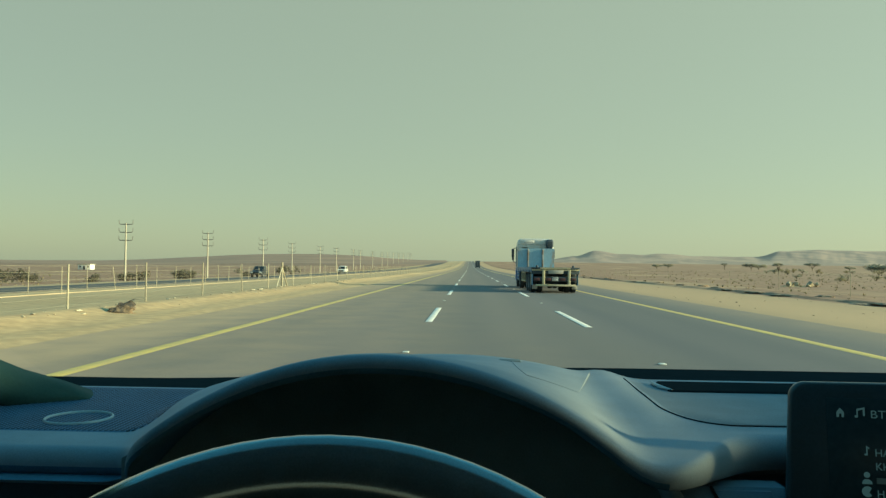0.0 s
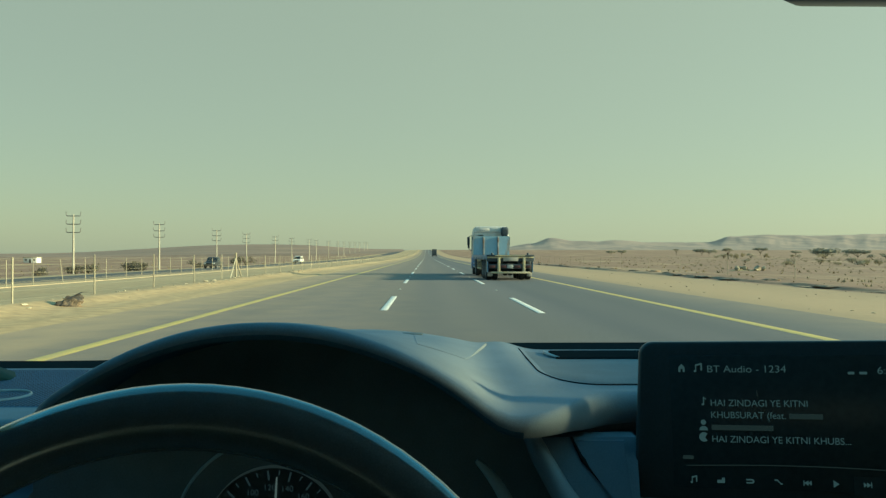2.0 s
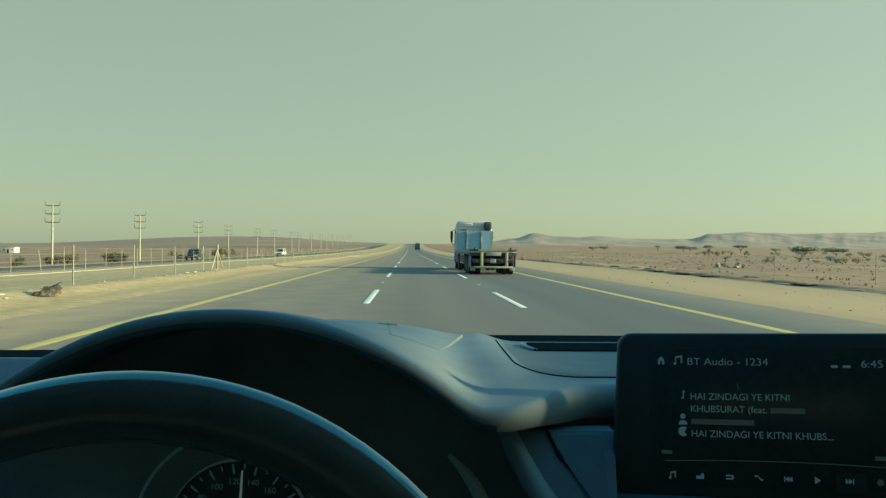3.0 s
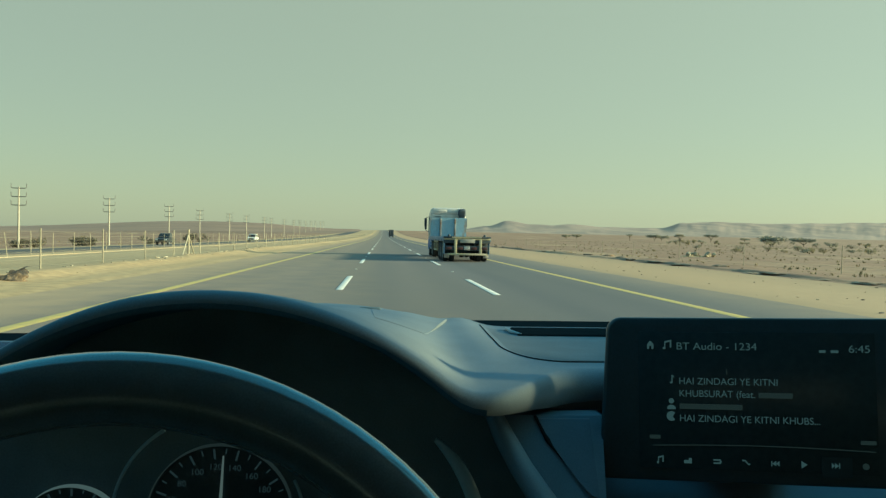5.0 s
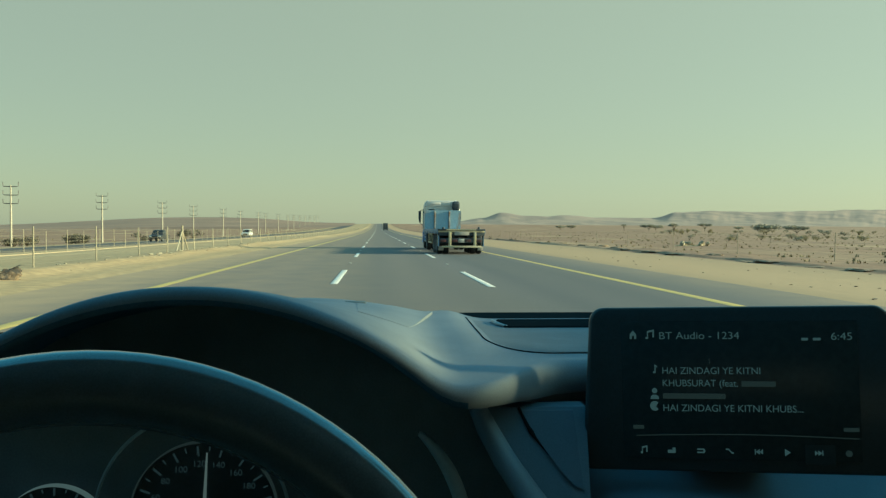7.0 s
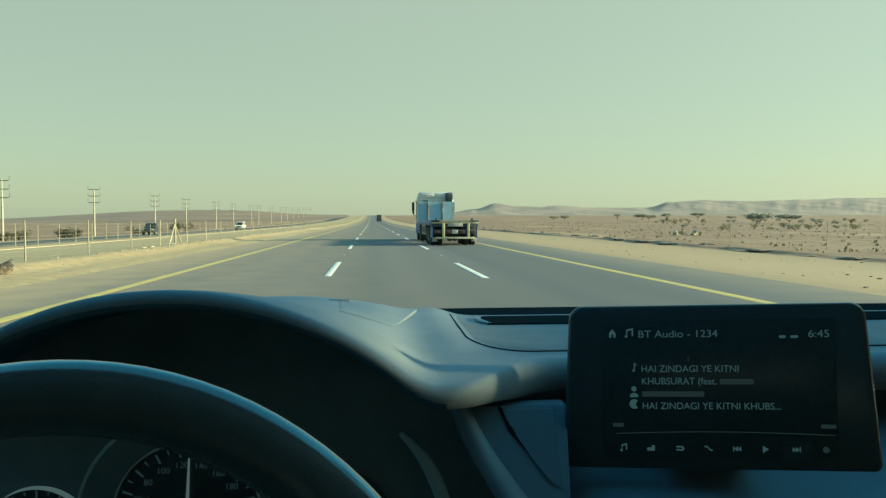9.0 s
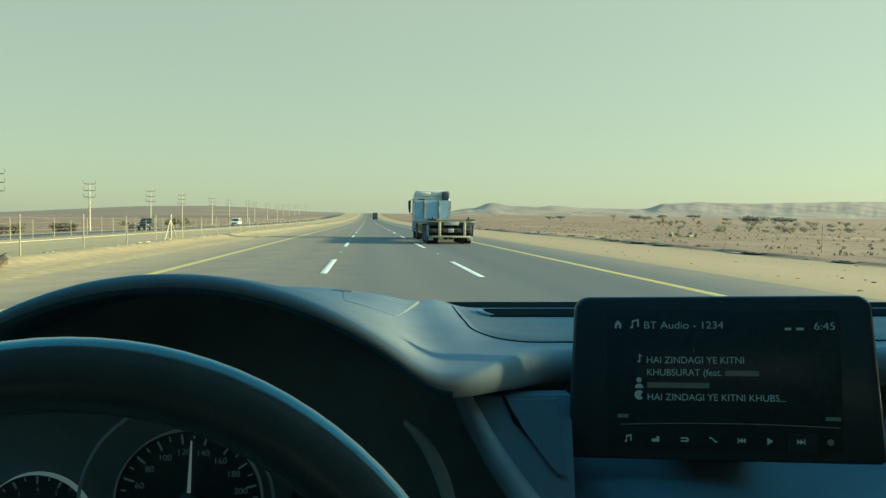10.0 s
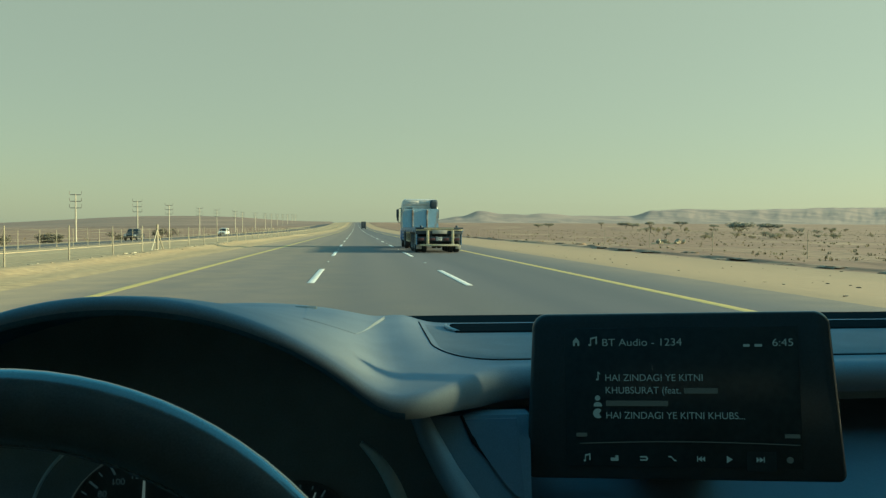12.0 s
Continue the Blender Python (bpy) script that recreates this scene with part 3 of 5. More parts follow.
def rear_line(x):
    """Rear edge of the dashboard's top, deeper on the driver's side."""
    return 1.058 + 0.13 * smoothstep(-0.15, -0.28, x)


def top_z(x, y):
    pad = pad_top(x) - min(0.026 * max(0.0, (0.855 - y) / 0.115) ** 2, 0.004)
    hood, k = hood_arch(x, y), 0.012
    h = min(max(0.5 + 0.5 * (hood - pad) / k, 0), 1)
    # rounded shoulder that runs from the head-up cover down to the lip
    shoulder = 0.0075 * math.exp(-((x - 0.150 + 0.02 * (1.03 - y)) / 0.024) ** 2) * smoothstep(0.74, 0.9, y)
    return pad * (1 - h) + hood * h + k * h * (1 - h) + shoulder


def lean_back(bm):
    """Lean a panel back, foot forward; its outline is fitted to the camera's view."""
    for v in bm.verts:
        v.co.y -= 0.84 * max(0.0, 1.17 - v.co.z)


def dashboard():
    base = (0.3, 0.95, 0.6)
    d = thing("dashboard", "dark blue-grey soft plastic car dashboard under the windscreen", "dashboard", base)

    # one moulded top: pads on both sides and the hood over the instruments
    n, m = 190, 44
    xs = [-0.60 + 1.76 * i / n for i in range(n + 1)]
    front = [lip_line(x) for x in xs]
    rings = []
    for k in range(11):
        a = radians(150 - 15 * k)
        r = [(0.0066 - 0.0024 * smoothstep(0.02, 0.15, x)) + (0.0045 * smoothstep(0.05, 0.15, x) + 0.0048 * smoothstep(0.17, 0.23, x) + 0.0038 * math.exp(-((x - 0.19) / 0.03) ** 2) if x > 0 else 0.006 * smoothstep(0.72, 0.80, y)) for x, y in zip(xs, front)]
        rings.append([(x, y - q * math.sin(a) + 0.0, top_z(x, y) - q + q * math.cos(a)) for x, y, q in zip(xs, front, r)])
    for j in range(1, m + 1):
        v = (j / m) ** 1.15
        rings.append([(x, y + (rear_line(x) - y) * v, top_z(x, y + (rear_line(x) - y) * v)) for x, y in zip(xs, front)])
    rings.append([(x, y + 0.01, z - 0.006) for x, y, z in rings[-1]])
    rings.append([(x, y + 0.002, z - 0.05) for x, y, z in rings[-1]])
    bm = bmesh.new()
    loft(bm, rings[3:])
    side = next(i for i, x in enumerate(xs) if x > 0.124)
    loft(bm, [r[side:] for r in rings[:4]])
    bmesh.ops.remove_doubles(bm, verts=bm.verts, dist=1e-5)
    part("moulded_top", bm, SOFT, d, "smooth blue-grey moulded top with the instrument hood", smooth=75, shift=base)
    bm = bmesh.new()
    under = [[(x, f + (0.836 - f) * v, min(z, top_z(x, f + (0.836 - f) * v) - 0.007)) for (x, y, z), f in zip(rings[0][:side + 1], front)] for v in (0.15, 0.4, 0.7, 1.0)]
    loft(bm, [r[:side + 1] for r in rings[3::-1]] + under)
    part("top_lining", bm, LINING_SHADE, d, "rolled edge and underside of the hood, coloured dark as in shade", shift=base)
    bm = bmesh.new()
    loft(bm, [r[side:] for r in [rings[0], [(x, y + 0.05, z - 0.004) for x, y, z in rings[0]], [(x, y + 0.14, z - 0.008) for x, y, z in rings[0]]]])
    part("top_lining", bm, LINING_SHADE, d, "black underside of the moulded top", shift=base)
    # dark gap and lower panels
    bm = bmesh.new()
    rings = []
    for i in range(41):
        x = -0.60 + 1.76 * i / 40
        z = pad_top(x) - (0.024 + 0.02 * smoothstep(-0.2, 0.2, x))
        prof = [(0.905, z), (0.905, z - 0.022), (0.85, z - 0.03), (0.815, z - 0.040), (0.80, z - 0.058), (0.79, z - 0.12), (0.80, z - 0.3), (0.85, z - 0.55)]
        if x > 0.15:
            w = smoothstep(0.2, 0.26, x)
            ledge = [(0.905, z), (0.905, z - 0.018), (0.83, 1.142), (0.785, 1.130), (0.735, 1.113), (0.690, 1.102), (0.68, 1.065), (0.74, 0.7)]
            prof = [(a * (1 - w) + c * w, b * (1 - w) + e * w) for (a, b), (c, e) in zip(prof, ledge)]
        rings.append([(x, y, zz) for y, zz in prof])
    left = [r for r in rings if r[0][0] < -0.27]
    right = [r for r in rings if r[0][0] > 0.15]
    for rr, lab in ((left, "dark lower panel on the driver's side"), (right, "blue-black lower panel below the display")):
        bm = bmesh.new()
        loft(bm, rr)
        part("lower_panel", bm, PANEL, d, lab, smooth=60, shift=base)
    # cowl strip below the glass, near-black in place of the shaded cavity
    bm = bmesh.new()
    loft(bm, [[(-0.62 + 1.8 * i / 30, y, z0 + dz * smoothstep(-0.5, 0.2, -0.62 + 1.8 * i / 30)) for i in range(31)] for y, z0, dz in ((1.06, 1.150, 0.035), (1.12, 1.152, 0.034), (1.30, 1.160, 0.026), (1.33, 1.154, 0.024), (1.33, 1.0, 0))])
    part("cowl_strip", bm, COWL, d, "matte black strip at the foot of the windscreen", shift=base)
    # perforated grille panels, framed by a seam
    gr = mat("perforated_grille", (0.085, 0.155, 0.25), 0.6, vary=0.1, scale=20, fine=700, bump=0.05, depth=0.0004, spec=0.06)
    n, l = gr.node_tree.nodes, gr.node_tree.links
    co, vo, rg, bp = n.new("ShaderNodeTexCoord"), n.new("ShaderNodeTexVoronoi"), n.new("ShaderNodeMapRange"), n.new("ShaderNodeBump")
    vo.voronoi_dimensions = "2D"
    vo.inputs["Scale"].default_value, vo.inputs["Randomness"].default_value = 185, 0.0
    l.new(co.outputs["Object"], vo.inputs["Vector"])
    rg.inputs["From Min"].default_value, rg.inputs["From Max"].default_value = 0.32, 0.46
    l.new(vo.outputs["Distance"], rg.inputs["Value"])
    bp.inputs["Strength"].default_value, bp.inputs["Distance"].default_value = 0.5, 0.0007
    l.new(rg.outputs["Result"], bp.inputs["Height"])
    l.new(bp.outputs["Normal"], n["Principled BSDF"].inputs["Normal"])
    old = n["Principled BSDF"].inputs["Base Color"].links[0].from_socket
    mul = n.new("ShaderNodeMix")
    mul.data_type, mul.blend_type = "RGBA", "MULTIPLY"
    mul.inputs["Factor"].default_value = 0.94
    l.new(old, mul.inputs["A"])
    l.new(rg.outputs["Result"], mul.inputs["B"])
    l.new(mul.outputs["Result"], n["Principled BSDF"].inputs["Base Color"])

    def inset(x0, x1, y0, y1, r, name, label, material=gr):
        """A grille panel set flush into the top, with one rounded corner towards the hood."""
        rows = []
        for j in range(25):
            y = y0 + (y1 - y0) * (j / 24) ** 1.4
            cut = r - math.sqrt(max(0.0, r * r - max(0.0, r - (y - y0)) ** 2))
            a, c = (x0 + cut, x1) if x0 > 0 else (x0, x1 - cut)
            up = 0.0009 if 0 < j < 24 else -0.001
            rows.append([(a + (c - a) * i / 60, y, top_z(a + (c - a) * i / 60, y) + (up if 0 < i < 60 else -0.001)) for i in range(61)])
        bm = bmesh.new()
        loft(bm, rows)
        return part(name, bm, material, d, label, shift=base)

    inset(-0.58, -0.30, 0.918, 1.187, 0.04, "speaker_grille", "finely perforated dark speaker grille")
    inset(0.166, 1.1, 0.820, 1.03, 0.055, "inset_panel", "grained inset panel before the defroster", INSET)
    # seam round the inset panel's front edge and corner
    r, x0, y0 = 0.055, 0.166, 0.820
    line = [(x0, 1.02), (x0, 0.96), (x0, 0.91)] + [(x0 + r - r * math.cos(radians(q)), y0 + r - r * math.sin(radians(q))) for q in range(0, 91, 9)] + [(x0 + r + 0.07 * k, y0) for k in range(1, 9)]
    bm = bmesh.new()
    tube(bm, [(x, y, top_z(x, y) + 0.0003) for x, y in line], 0.0007, 6)
    part("panel_seam", bm, COWL, d, "dark seam round the inset panel", shift=base)
    bm = bmesh.new()
    spin(bm, [(0.0312, 0.0), (0.0316, 0.0016), (0.0325, 0.0022), (0.0334, 0.0016), (0.0338, 0.0)], 48, pose(-0.403, 0.976, top_z(-0.403, 0.976) + 0.001))
    # pale grey stands in for the ring's highlight
    part("speaker_ring", bm, SATIN, d, "raised round tweeter ring", shift=base)
    bm = boxes((0.200, 0.88, 0.966, 1.026, 1.19, 1.2085), bevel=0.003)
    part("defroster_slot", bm, COWL, d, "solid near-black strip in place of the shaded defroster slot", shift=base)
    bm = bmesh.new()
    tube(bm, [(0.196, 1.024, 1.2075), (0.194, 1.005, 1.208), (0.196, 0.985, 1.208), (0.204, 0.968, 1.2075)], [0.001, 0.0022, 0.0022, 0.001], 8)
    part("slot_lip", bm, SATIN, d, shift=base)
    # slash-shaped dark sliver in place of a shaded recess beside the display
    bm = bmesh.new()
    tube(bm, [(0.179, 0.7625, 1.170), (0.187, 0.7625, 1.155), (0.1985, 0.7625, 1.140)], [0.001, 0.0025, 0.0008], 8)
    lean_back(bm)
    part("panel_recess", bm, COWL, d, shift=base)
    hood_cover(d, base)
    return d


def hood_cover(d, base):
    """Raised cover of the head-up unit with its slot, on the hood's crest."""
    bm = bmesh.new()
    rows = []
    for v in [-0.03] + [i / 12 for i in range(13)] + [1.03]:
        r = []
        for u in [-0.02] + [i / 14 for i in range(15)] + [1.02]:
            cu, cv = min(max(u, 0), 1), min(max(v, 0), 1)
            y = 0.865 + 0.143 * cv + 0.012 * cu * (1 - cv)
            x = 0.046 + 0.006 * (1 - cv) + (0.046 + 0.036 * cv) * cu
            up = 0.0028 * smoothstep(0.0, 0.55, u) * smoothstep(0.1, 0.7, v) + 0.0004
            if u < 0 or u > 1 or v < 0 or v > 1:
                up = -0.0015
            r.append((x, y, top_z(x, y) + up))
        rows.append(r)
    loft(bm, rows)
    part("head_up_cover", bm, SOFT, d, "raised panel of the head-up display", smooth=35, shift=base)
    z = top_z(0.045, 1.012)
    part("head_up_slot", boxes((0.030, 0.056, 1.006, 1.022, z - 0.004, z + 0.0012), bevel=0.002), BLACK, d, shift=base)


def instruments():
    base = (-0.065, 0.82, 1.0)
    c = thing("instrument_cluster", "dark instrument cluster with white dials behind the wheel", "gauge", base)
    bm = bmesh.new()
    out = [(-0.29, 0.75), (0.27, 0.75), (0.27, 1.12), (0.2, 1.15)] + [(0.14 - 0.01 * k, top_z(0.14 - 0.01 * k, 0.84) - 0.0045) for k in range(44)]
    plate(bm, out, 0.83, 0.85)
    part("back_panel", bm, BLACK, c, shift=base)

    def dial(cx, cz, r, numbers, a0, a1, ticks, name, needle, label, ring=CHROME):
        k = part(name, spin(bmesh.new(), [(0.0, 0.002), (r * 0.97, 0.002), (r, 0.004), (r, 0.0), (0.0, 0.0)], 56, pose(cx, 0.829, cz, 90)), GLOSSBLACK, c, label, shift=base)
        bm = spin(bmesh.new(), [(r * 0.994, 0.0), (r * 0.994, 0.007), (r * 1.0, 0.008), (r * 1.01, 0.007), (r * 1.01, 0.0)], 72, pose(cx, 0.829, cz, 90))
        part("dial_ring", bm, ring, k, "thin bright ring", shift=base)
        for i in range(ticks + 1):
            a = radians(a0 + (a1 - a0) * i / ticks)
            big = i % 2 == 0
            bm = bmesh.new()
            w, lo = (0.0008, 0.80) if big else (0.0005, 0.87)
            box(bm, -w, w, -0.0004, 0.0004, r * lo, r * 0.94)
            bmesh.ops.transform(bm, matrix=pose(cx, 0.8262, cz, 0, math.degrees(a), 0), verts=bm.verts)
            part("tick", bm, DIALINK, k, shift=base)
        for i, s in enumerate(numbers):
            a = radians(a0 + (a1 - a0) * i / (len(numbers) - 1))
            p = Vector((cx + math.sin(a) * r * 0.72 - base[0], 0.8262 - base[1], cz + math.cos(a) * r * 0.72 - r * 0.07 - base[2]))
            text_part("numeral", s, r * 0.125, Matrix.Translation(p), DIALINK, k, "CENTER")
        bm = bmesh.new()
        loft(bm, [[(-0.0016, 0, 0), (0.0016, 0, 0), (0.0016, -0.001, 0), (-0.0016, -0.001, 0)], [(-0.0006, 0, r * 0.86), (0.0006, 0, r * 0.86), (0.0006, -0.001, r * 0.86), (-0.0006, -0.001, r * 0.86)]], closed=True, cap=True)
        bmesh.ops.transform(bm, matrix=pose(cx, 0.823, cz, 0, needle, 0), verts=bm.verts)
        part("needle", bm, NEEDLE, k, "thin pale needle", shift=base)
        bm = spin(bmesh.new(), [(0.0, 0.010), (r * 0.13, 0.008), (r * 0.15, 0.0)], 24, pose(cx, 0.828, cz, 90))
        part("needle_cap", bm, BLACK, k, shift=base)

    dial(-0.0745, 1.070, 0.060, ["0", "20", "40", "60", "80", "100", "120", "140", "160", "180", "200", "220", "240"], -132, 120, 24, "speedometer", 3, "speedometer with white figures", RINGDIM)
    dial(-0.196, 1.052, 0.044, ["0", "1", "2", "3", "4", "5", "6", "7", "8"], -110, 110, 16, "tachometer", -60, "rev counter with a bright ring", RINGGLOW)
    dial(0.052, 1.058, 0.044, ["", "", "", ""], -60, 60, 8, "fuel_gauge", 20, "dark fuel and temperature dial")
    for s, a in ((-1, range(-85, -28, 3)), (1, range(62, 95, 3))):
        bm = bmesh.new()
        R = 0.088 if s < 0 else 0.070
        tube(bm, [(-0.0745 + R * math.sin(radians(q)), 0.822, 1.068 + R * math.cos(radians(q))) for q in a], 0.0016, 6)
        part("bezel_arc", bm, EDGEHIGHLIGHT, c, "slim chrome-look arc round the dials, pale colour for its reflection", shift=base)
    # curved bezel edge at the side
    bm = bmesh.new()
    rings = []
    for k in range(22):
        q, wide = radians(31 + 3 * k), 0.0058 * math.sin(math.pi * (0.06 + 0.9 * k / 21)) ** 0.6
        out = Vector((math.sin(q), 0, math.cos(q)))
        rings.append([Vector((0.06 + 0.082 * math.sin(q), 0.772, 1.05 + 0.115 * math.cos(q))) + out * (wide * math.cos(v)) + Vector((0, -0.0022 * math.sin(v), 0)) for v in (j * math.tau / 10 for j in range(10))])
    loft(bm, rings, closed=True, cap=True)
    part("bezel_edge", bm, EDGEHIGHLIGHT, c, "slim crescent edge beside the dials, pale colour for its highlight", smooth=60, shift=base)
    bm = bmesh.new()
    out = [(0.140, 1.170), (0.150, 1.157), (0.1615, 1.137), (0.175, 1.118), (0.185, 1.106), (0.1925, 1.058), (0.194, 1.02), (0.21, 1.02), (0.2325, 1.170)]
    plate(bm, out, 0.763, 0.781)
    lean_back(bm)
    part("side_trim", bm, PANEL, c, "blue-black trim panel beside the instruments", shift=base)
    # rounded edge, coloured lighter as if lit, and the darker panel set in
    bm = bmesh.new()
    edge = [(0.146, 1.172), (0.153, 1.157), (0.1645, 1.137), (0.178, 1.118), (0.189, 1.104), (0.1965, 1.058), (0.198, 1.02)]
    loft(bm, [[(x + 0.0085 * math.cos(v) * wide, 0.764 - 0.0095 * math.sin(v), z + 0.003 * math.cos(v)) for v in (j * math.pi / 8 for j in range(9))] for (x, z), wide in zip(edge, (0.7, 0.9, 1.0, 1.1, 1.2, 1.3, 1.3))])
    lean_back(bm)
    part("trim_edge", bm, TRIMLIT, c, "rounded edge of the trim panel, coloured lighter as if lit", smooth=80, shift=base)
    bm = bmesh.new()
    plate(bm, [(0.181, 1.168), (0.188, 1.154), (0.197, 1.141), (0.207, 1.128), (0.213, 1.122), (0.2195, 1.120), (0.2215, 1.168)], 0.7605, 0.764)
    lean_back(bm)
    part("inner_panel", bm, INNER, c, "dark blue panel set into the trim", shift=base)


def steering_wheel():
    base = (-0.058, 0.4505, 1.0733)
    w = thing("steering_wheel", "black leather steering wheel with a smooth rim", "steering wheel", base)
    m = pose(0, 0, 0, 90 - 24)
    bm = bmesh.new()
    rings = []
    for i in range(96):
        a = i * math.tau / 96
        fat = 0.0160 + 0.0008 * math.cos(2 * a) ** 2
        rings.append([m @ Vector(((0.180 + fat * math.cos(b)) * math.cos(a), (0.180 + fat * math.cos(b)) * math.sin(a), fat * 0.66 * math.sin(b))) for b in (k * math.tau / 20 for k in range(20))])
    loft(bm, rings + [rings[0]], closed=True)
    bmesh.ops.remove_doubles(bm, verts=bm.verts, dist=1e-5)
    part("rim", bm, LEATHER, w, "black leather rim", smooth=80)
    bm = bmesh.new()
    spin(bm, [(0.0, -0.035), (0.055, -0.03), (0.072, -0.01), (0.068, 0.01), (0.0, 0.012)], 32, m)
    part("hub", bm, GLOSSBLACK, w, "dark centre boss")
    for a in (200, 340, 270):
        bm = bmesh.new()
        q = radians(a)
        tube(bm, [m @ Vector((math.cos(q) * r, math.sin(q) * r, -0.005)) for r in (0.05, 0.1, 0.16)], [0.016, 0.011, 0.012], 10)
        part("spoke", bm, GLOSSBLACK, w)


def display():
    m = pose(0.338, 0.726, 1.192, -5, -1.8, -14) @ Matrix.Scale(0.957, 4)
    s = new("infotainment_display")
    s.matrix_world = m
    tagged(s, "black tablet-style car display showing an audio menu", "display")
    W, H = 0.113, 0.0625
    out = []
    for cx, cz, a0, r in ((W - 0.012, H - 0.012, 0, 0.012), (-W + 0.012, H - 0.012, 90, 0.012), (-W - 0.001, -H + 0.002, 180, 0.006), (W + 0.001, -H + 0.002, 270, 0.006)):
        out += [(cx + r * math.cos(radians(a0 + 11.25 * k)), cz + r * math.sin(radians(a0 + 11.25 * k))) for k in range(9)]
    sc = lambda f, y: [(x * f, y, z * f) for x, z in out]
    bm = bmesh.new()
    loft(bm, [sc(0.975, -0.0005), sc(0.992, 0.0005), sc(1.0, 0.003), sc(1.0, 0.006), sc(0.985, 0.009), sc(0.9, 0.012)], closed=True, cap=True)
    part("housing", bm, GLOSSBLACK, s, "satin black housing with rounded corners", smooth=50)
    bm = boxes((-0.088, 0.088, -0.0016, -0.0004, -0.056, 0.051), bevel=0.0004)
    part("screen", bm, DISPLAY, s, "dark screen surface")
    bm = boxes((-0.035, 0.035, 0.008, 0.05, -0.066, -0.03), bevel=0.004)
    part("stand", bm, BLACK, s)
    U = 0.000419
    at = lambda px, py: ((px - 1266) * U, 97 * U - (py - 581) * U * 1.05)

    def line(body, px, py, cap, width_px):
        x, z = at(px, py)
        ob = text_part("writing", body, cap * U / 0.72, Matrix.Translation((x, -0.0019, z)), TEXT, s)
        w = max(v.co.x for v in ob.data.vertices) - x
        f = width_px * U / w
        for v in ob.data.vertices:
            v.co.x = x + (v.co.x - x) * f

    def bar(px, py, w, h, material=TEXT_DIM, name="unreadable_bar"):
        x, z = at(px, py)
        part(name, boxes((x, x + w * U, -0.0021, -0.0016, z, z + h * U)), material, s)

    line("BT Audio - 1234", 1125, 589, 14, 146)
    line("6:45", 1430, 591, 14, 37)
    line("HAI ZINDAGI YE KITNI", 1129, 651, 13, 177)
    line("KHUBSURAT (feat.", 1129, 673, 13, 137)
    bar(1272, 673, 60, 10)
    bar(1130, 695, 113, 10)
    line("HAI ZINDAGI YE KITNI KHUBS...", 1129, 717, 13, 249)
    bar(1074, 749, 20, 7)
    bar(1446, 749, 26, 7)
    bar(1380, 592, 11, 5, TEXT, "status_icon")
    bar(1400, 592, 13, 5, TEXT, "status_icon")
    bar(1378, 806, 52, 36, DISPLAY, "button")

    def icon(px, py, outline, name="icon", material=TEXT):
        x, z = at(px, py)
        bm = bmesh.new()
        plate(bm, [(x + a * U, z + b * U) for a, b in outline], -0.0024, -0.0018)
        part(name, bm, material, s)

    ring = lambda r, n=16: [(r * math.cos(k * math.tau / n), r * math.sin(k * math.tau / n)) for k in range(n)]
    note = [(-7, -8), (-2, -8), (-2, 4), (6, 6), (6, -5), (9, -5), (9, 10), (-4, 7), (-4, -4), (-7, -4)]
    icon(1078, 581, [(-6, -8), (-2, -8), (-2, -2), (2, -2), (2, -8), (6, -8), (6, 1), (0, 8), (-6, 1)])
    icon(1108, 581, note)
    icon(1116, 643, [(-3, -7), (2, -7), (2, 6), (5, 3), (5, 6), (1, 9), (0, 9), (0, -4), (-3, -4)])
    icon(1115, 681, ring(5, 12))
    icon(1115, 692, [(-8, -4), (8, -4), (7, 1), (3, 4), (-3, 4), (-7, 1)])
    icon(1115, 708, [p for k in range(4, 29) for p in [(9 * math.cos(k * math.tau / 32), 9 * math.sin(k * math.tau / 32))]] + [(2, -1)])
    icon(1217, 628, [(-1, -5), (0.6, -5), (-0.2, 6), (-1.8, 6)], "scratch", TEXT_DIM)
    for px, o in ((1092, note), (1143, [(-9, -6), (9, -6), (9, 6), (2, 6), (2, 1), (-9, 1)]), (1196, [(-9, -5), (7, -5), (10, 0), (7, 5), (-9, 5), (-9, 2), (5, 2), (5, -2), (-9, -2)]),
                  (1247, [(-9, 3), (-3, 3), (4, -5), (9, -5), (9, -2), (5, -2), (-2, 6), (-9, 6)]), (1298, [(-9, -6), (-7, -6), (-7, 0), (2, -6), (2, 0), (9, -6), (9, 6), (2, 0), (2, 6), (-7, 0), (-7, 6), (-9, 6)]),
                  (1348, [(-6, -8), (7, 0), (-6, 8)]), (1402, [(9, -6), (7, -6), (7, 0), (-2, -6), (-2, 0), (-9, -6), (-9, 6), (-2, 0), (-2, 6), (7, 0), (7, 6), (9, 6)])):
        icon(px, 786, [(0.78 * a, 0.82 * b) for a, b in o], "button_icon")
    icon(1453, 786, ring(6, 8), "button_icon", TEXT_DIM)
    bm = bmesh.new()
    loft(bm, [[((px - 1266) * U, -0.0022, (97 - 181 * 1.05 + 5 * math.cos((px - 1274) / 210 * math.pi / 2) + e) * U) for px in range(1080, 1471, 15)] for e in (0, 1.6)])
    part("progress_line", bm, TEXT_DIM, s)


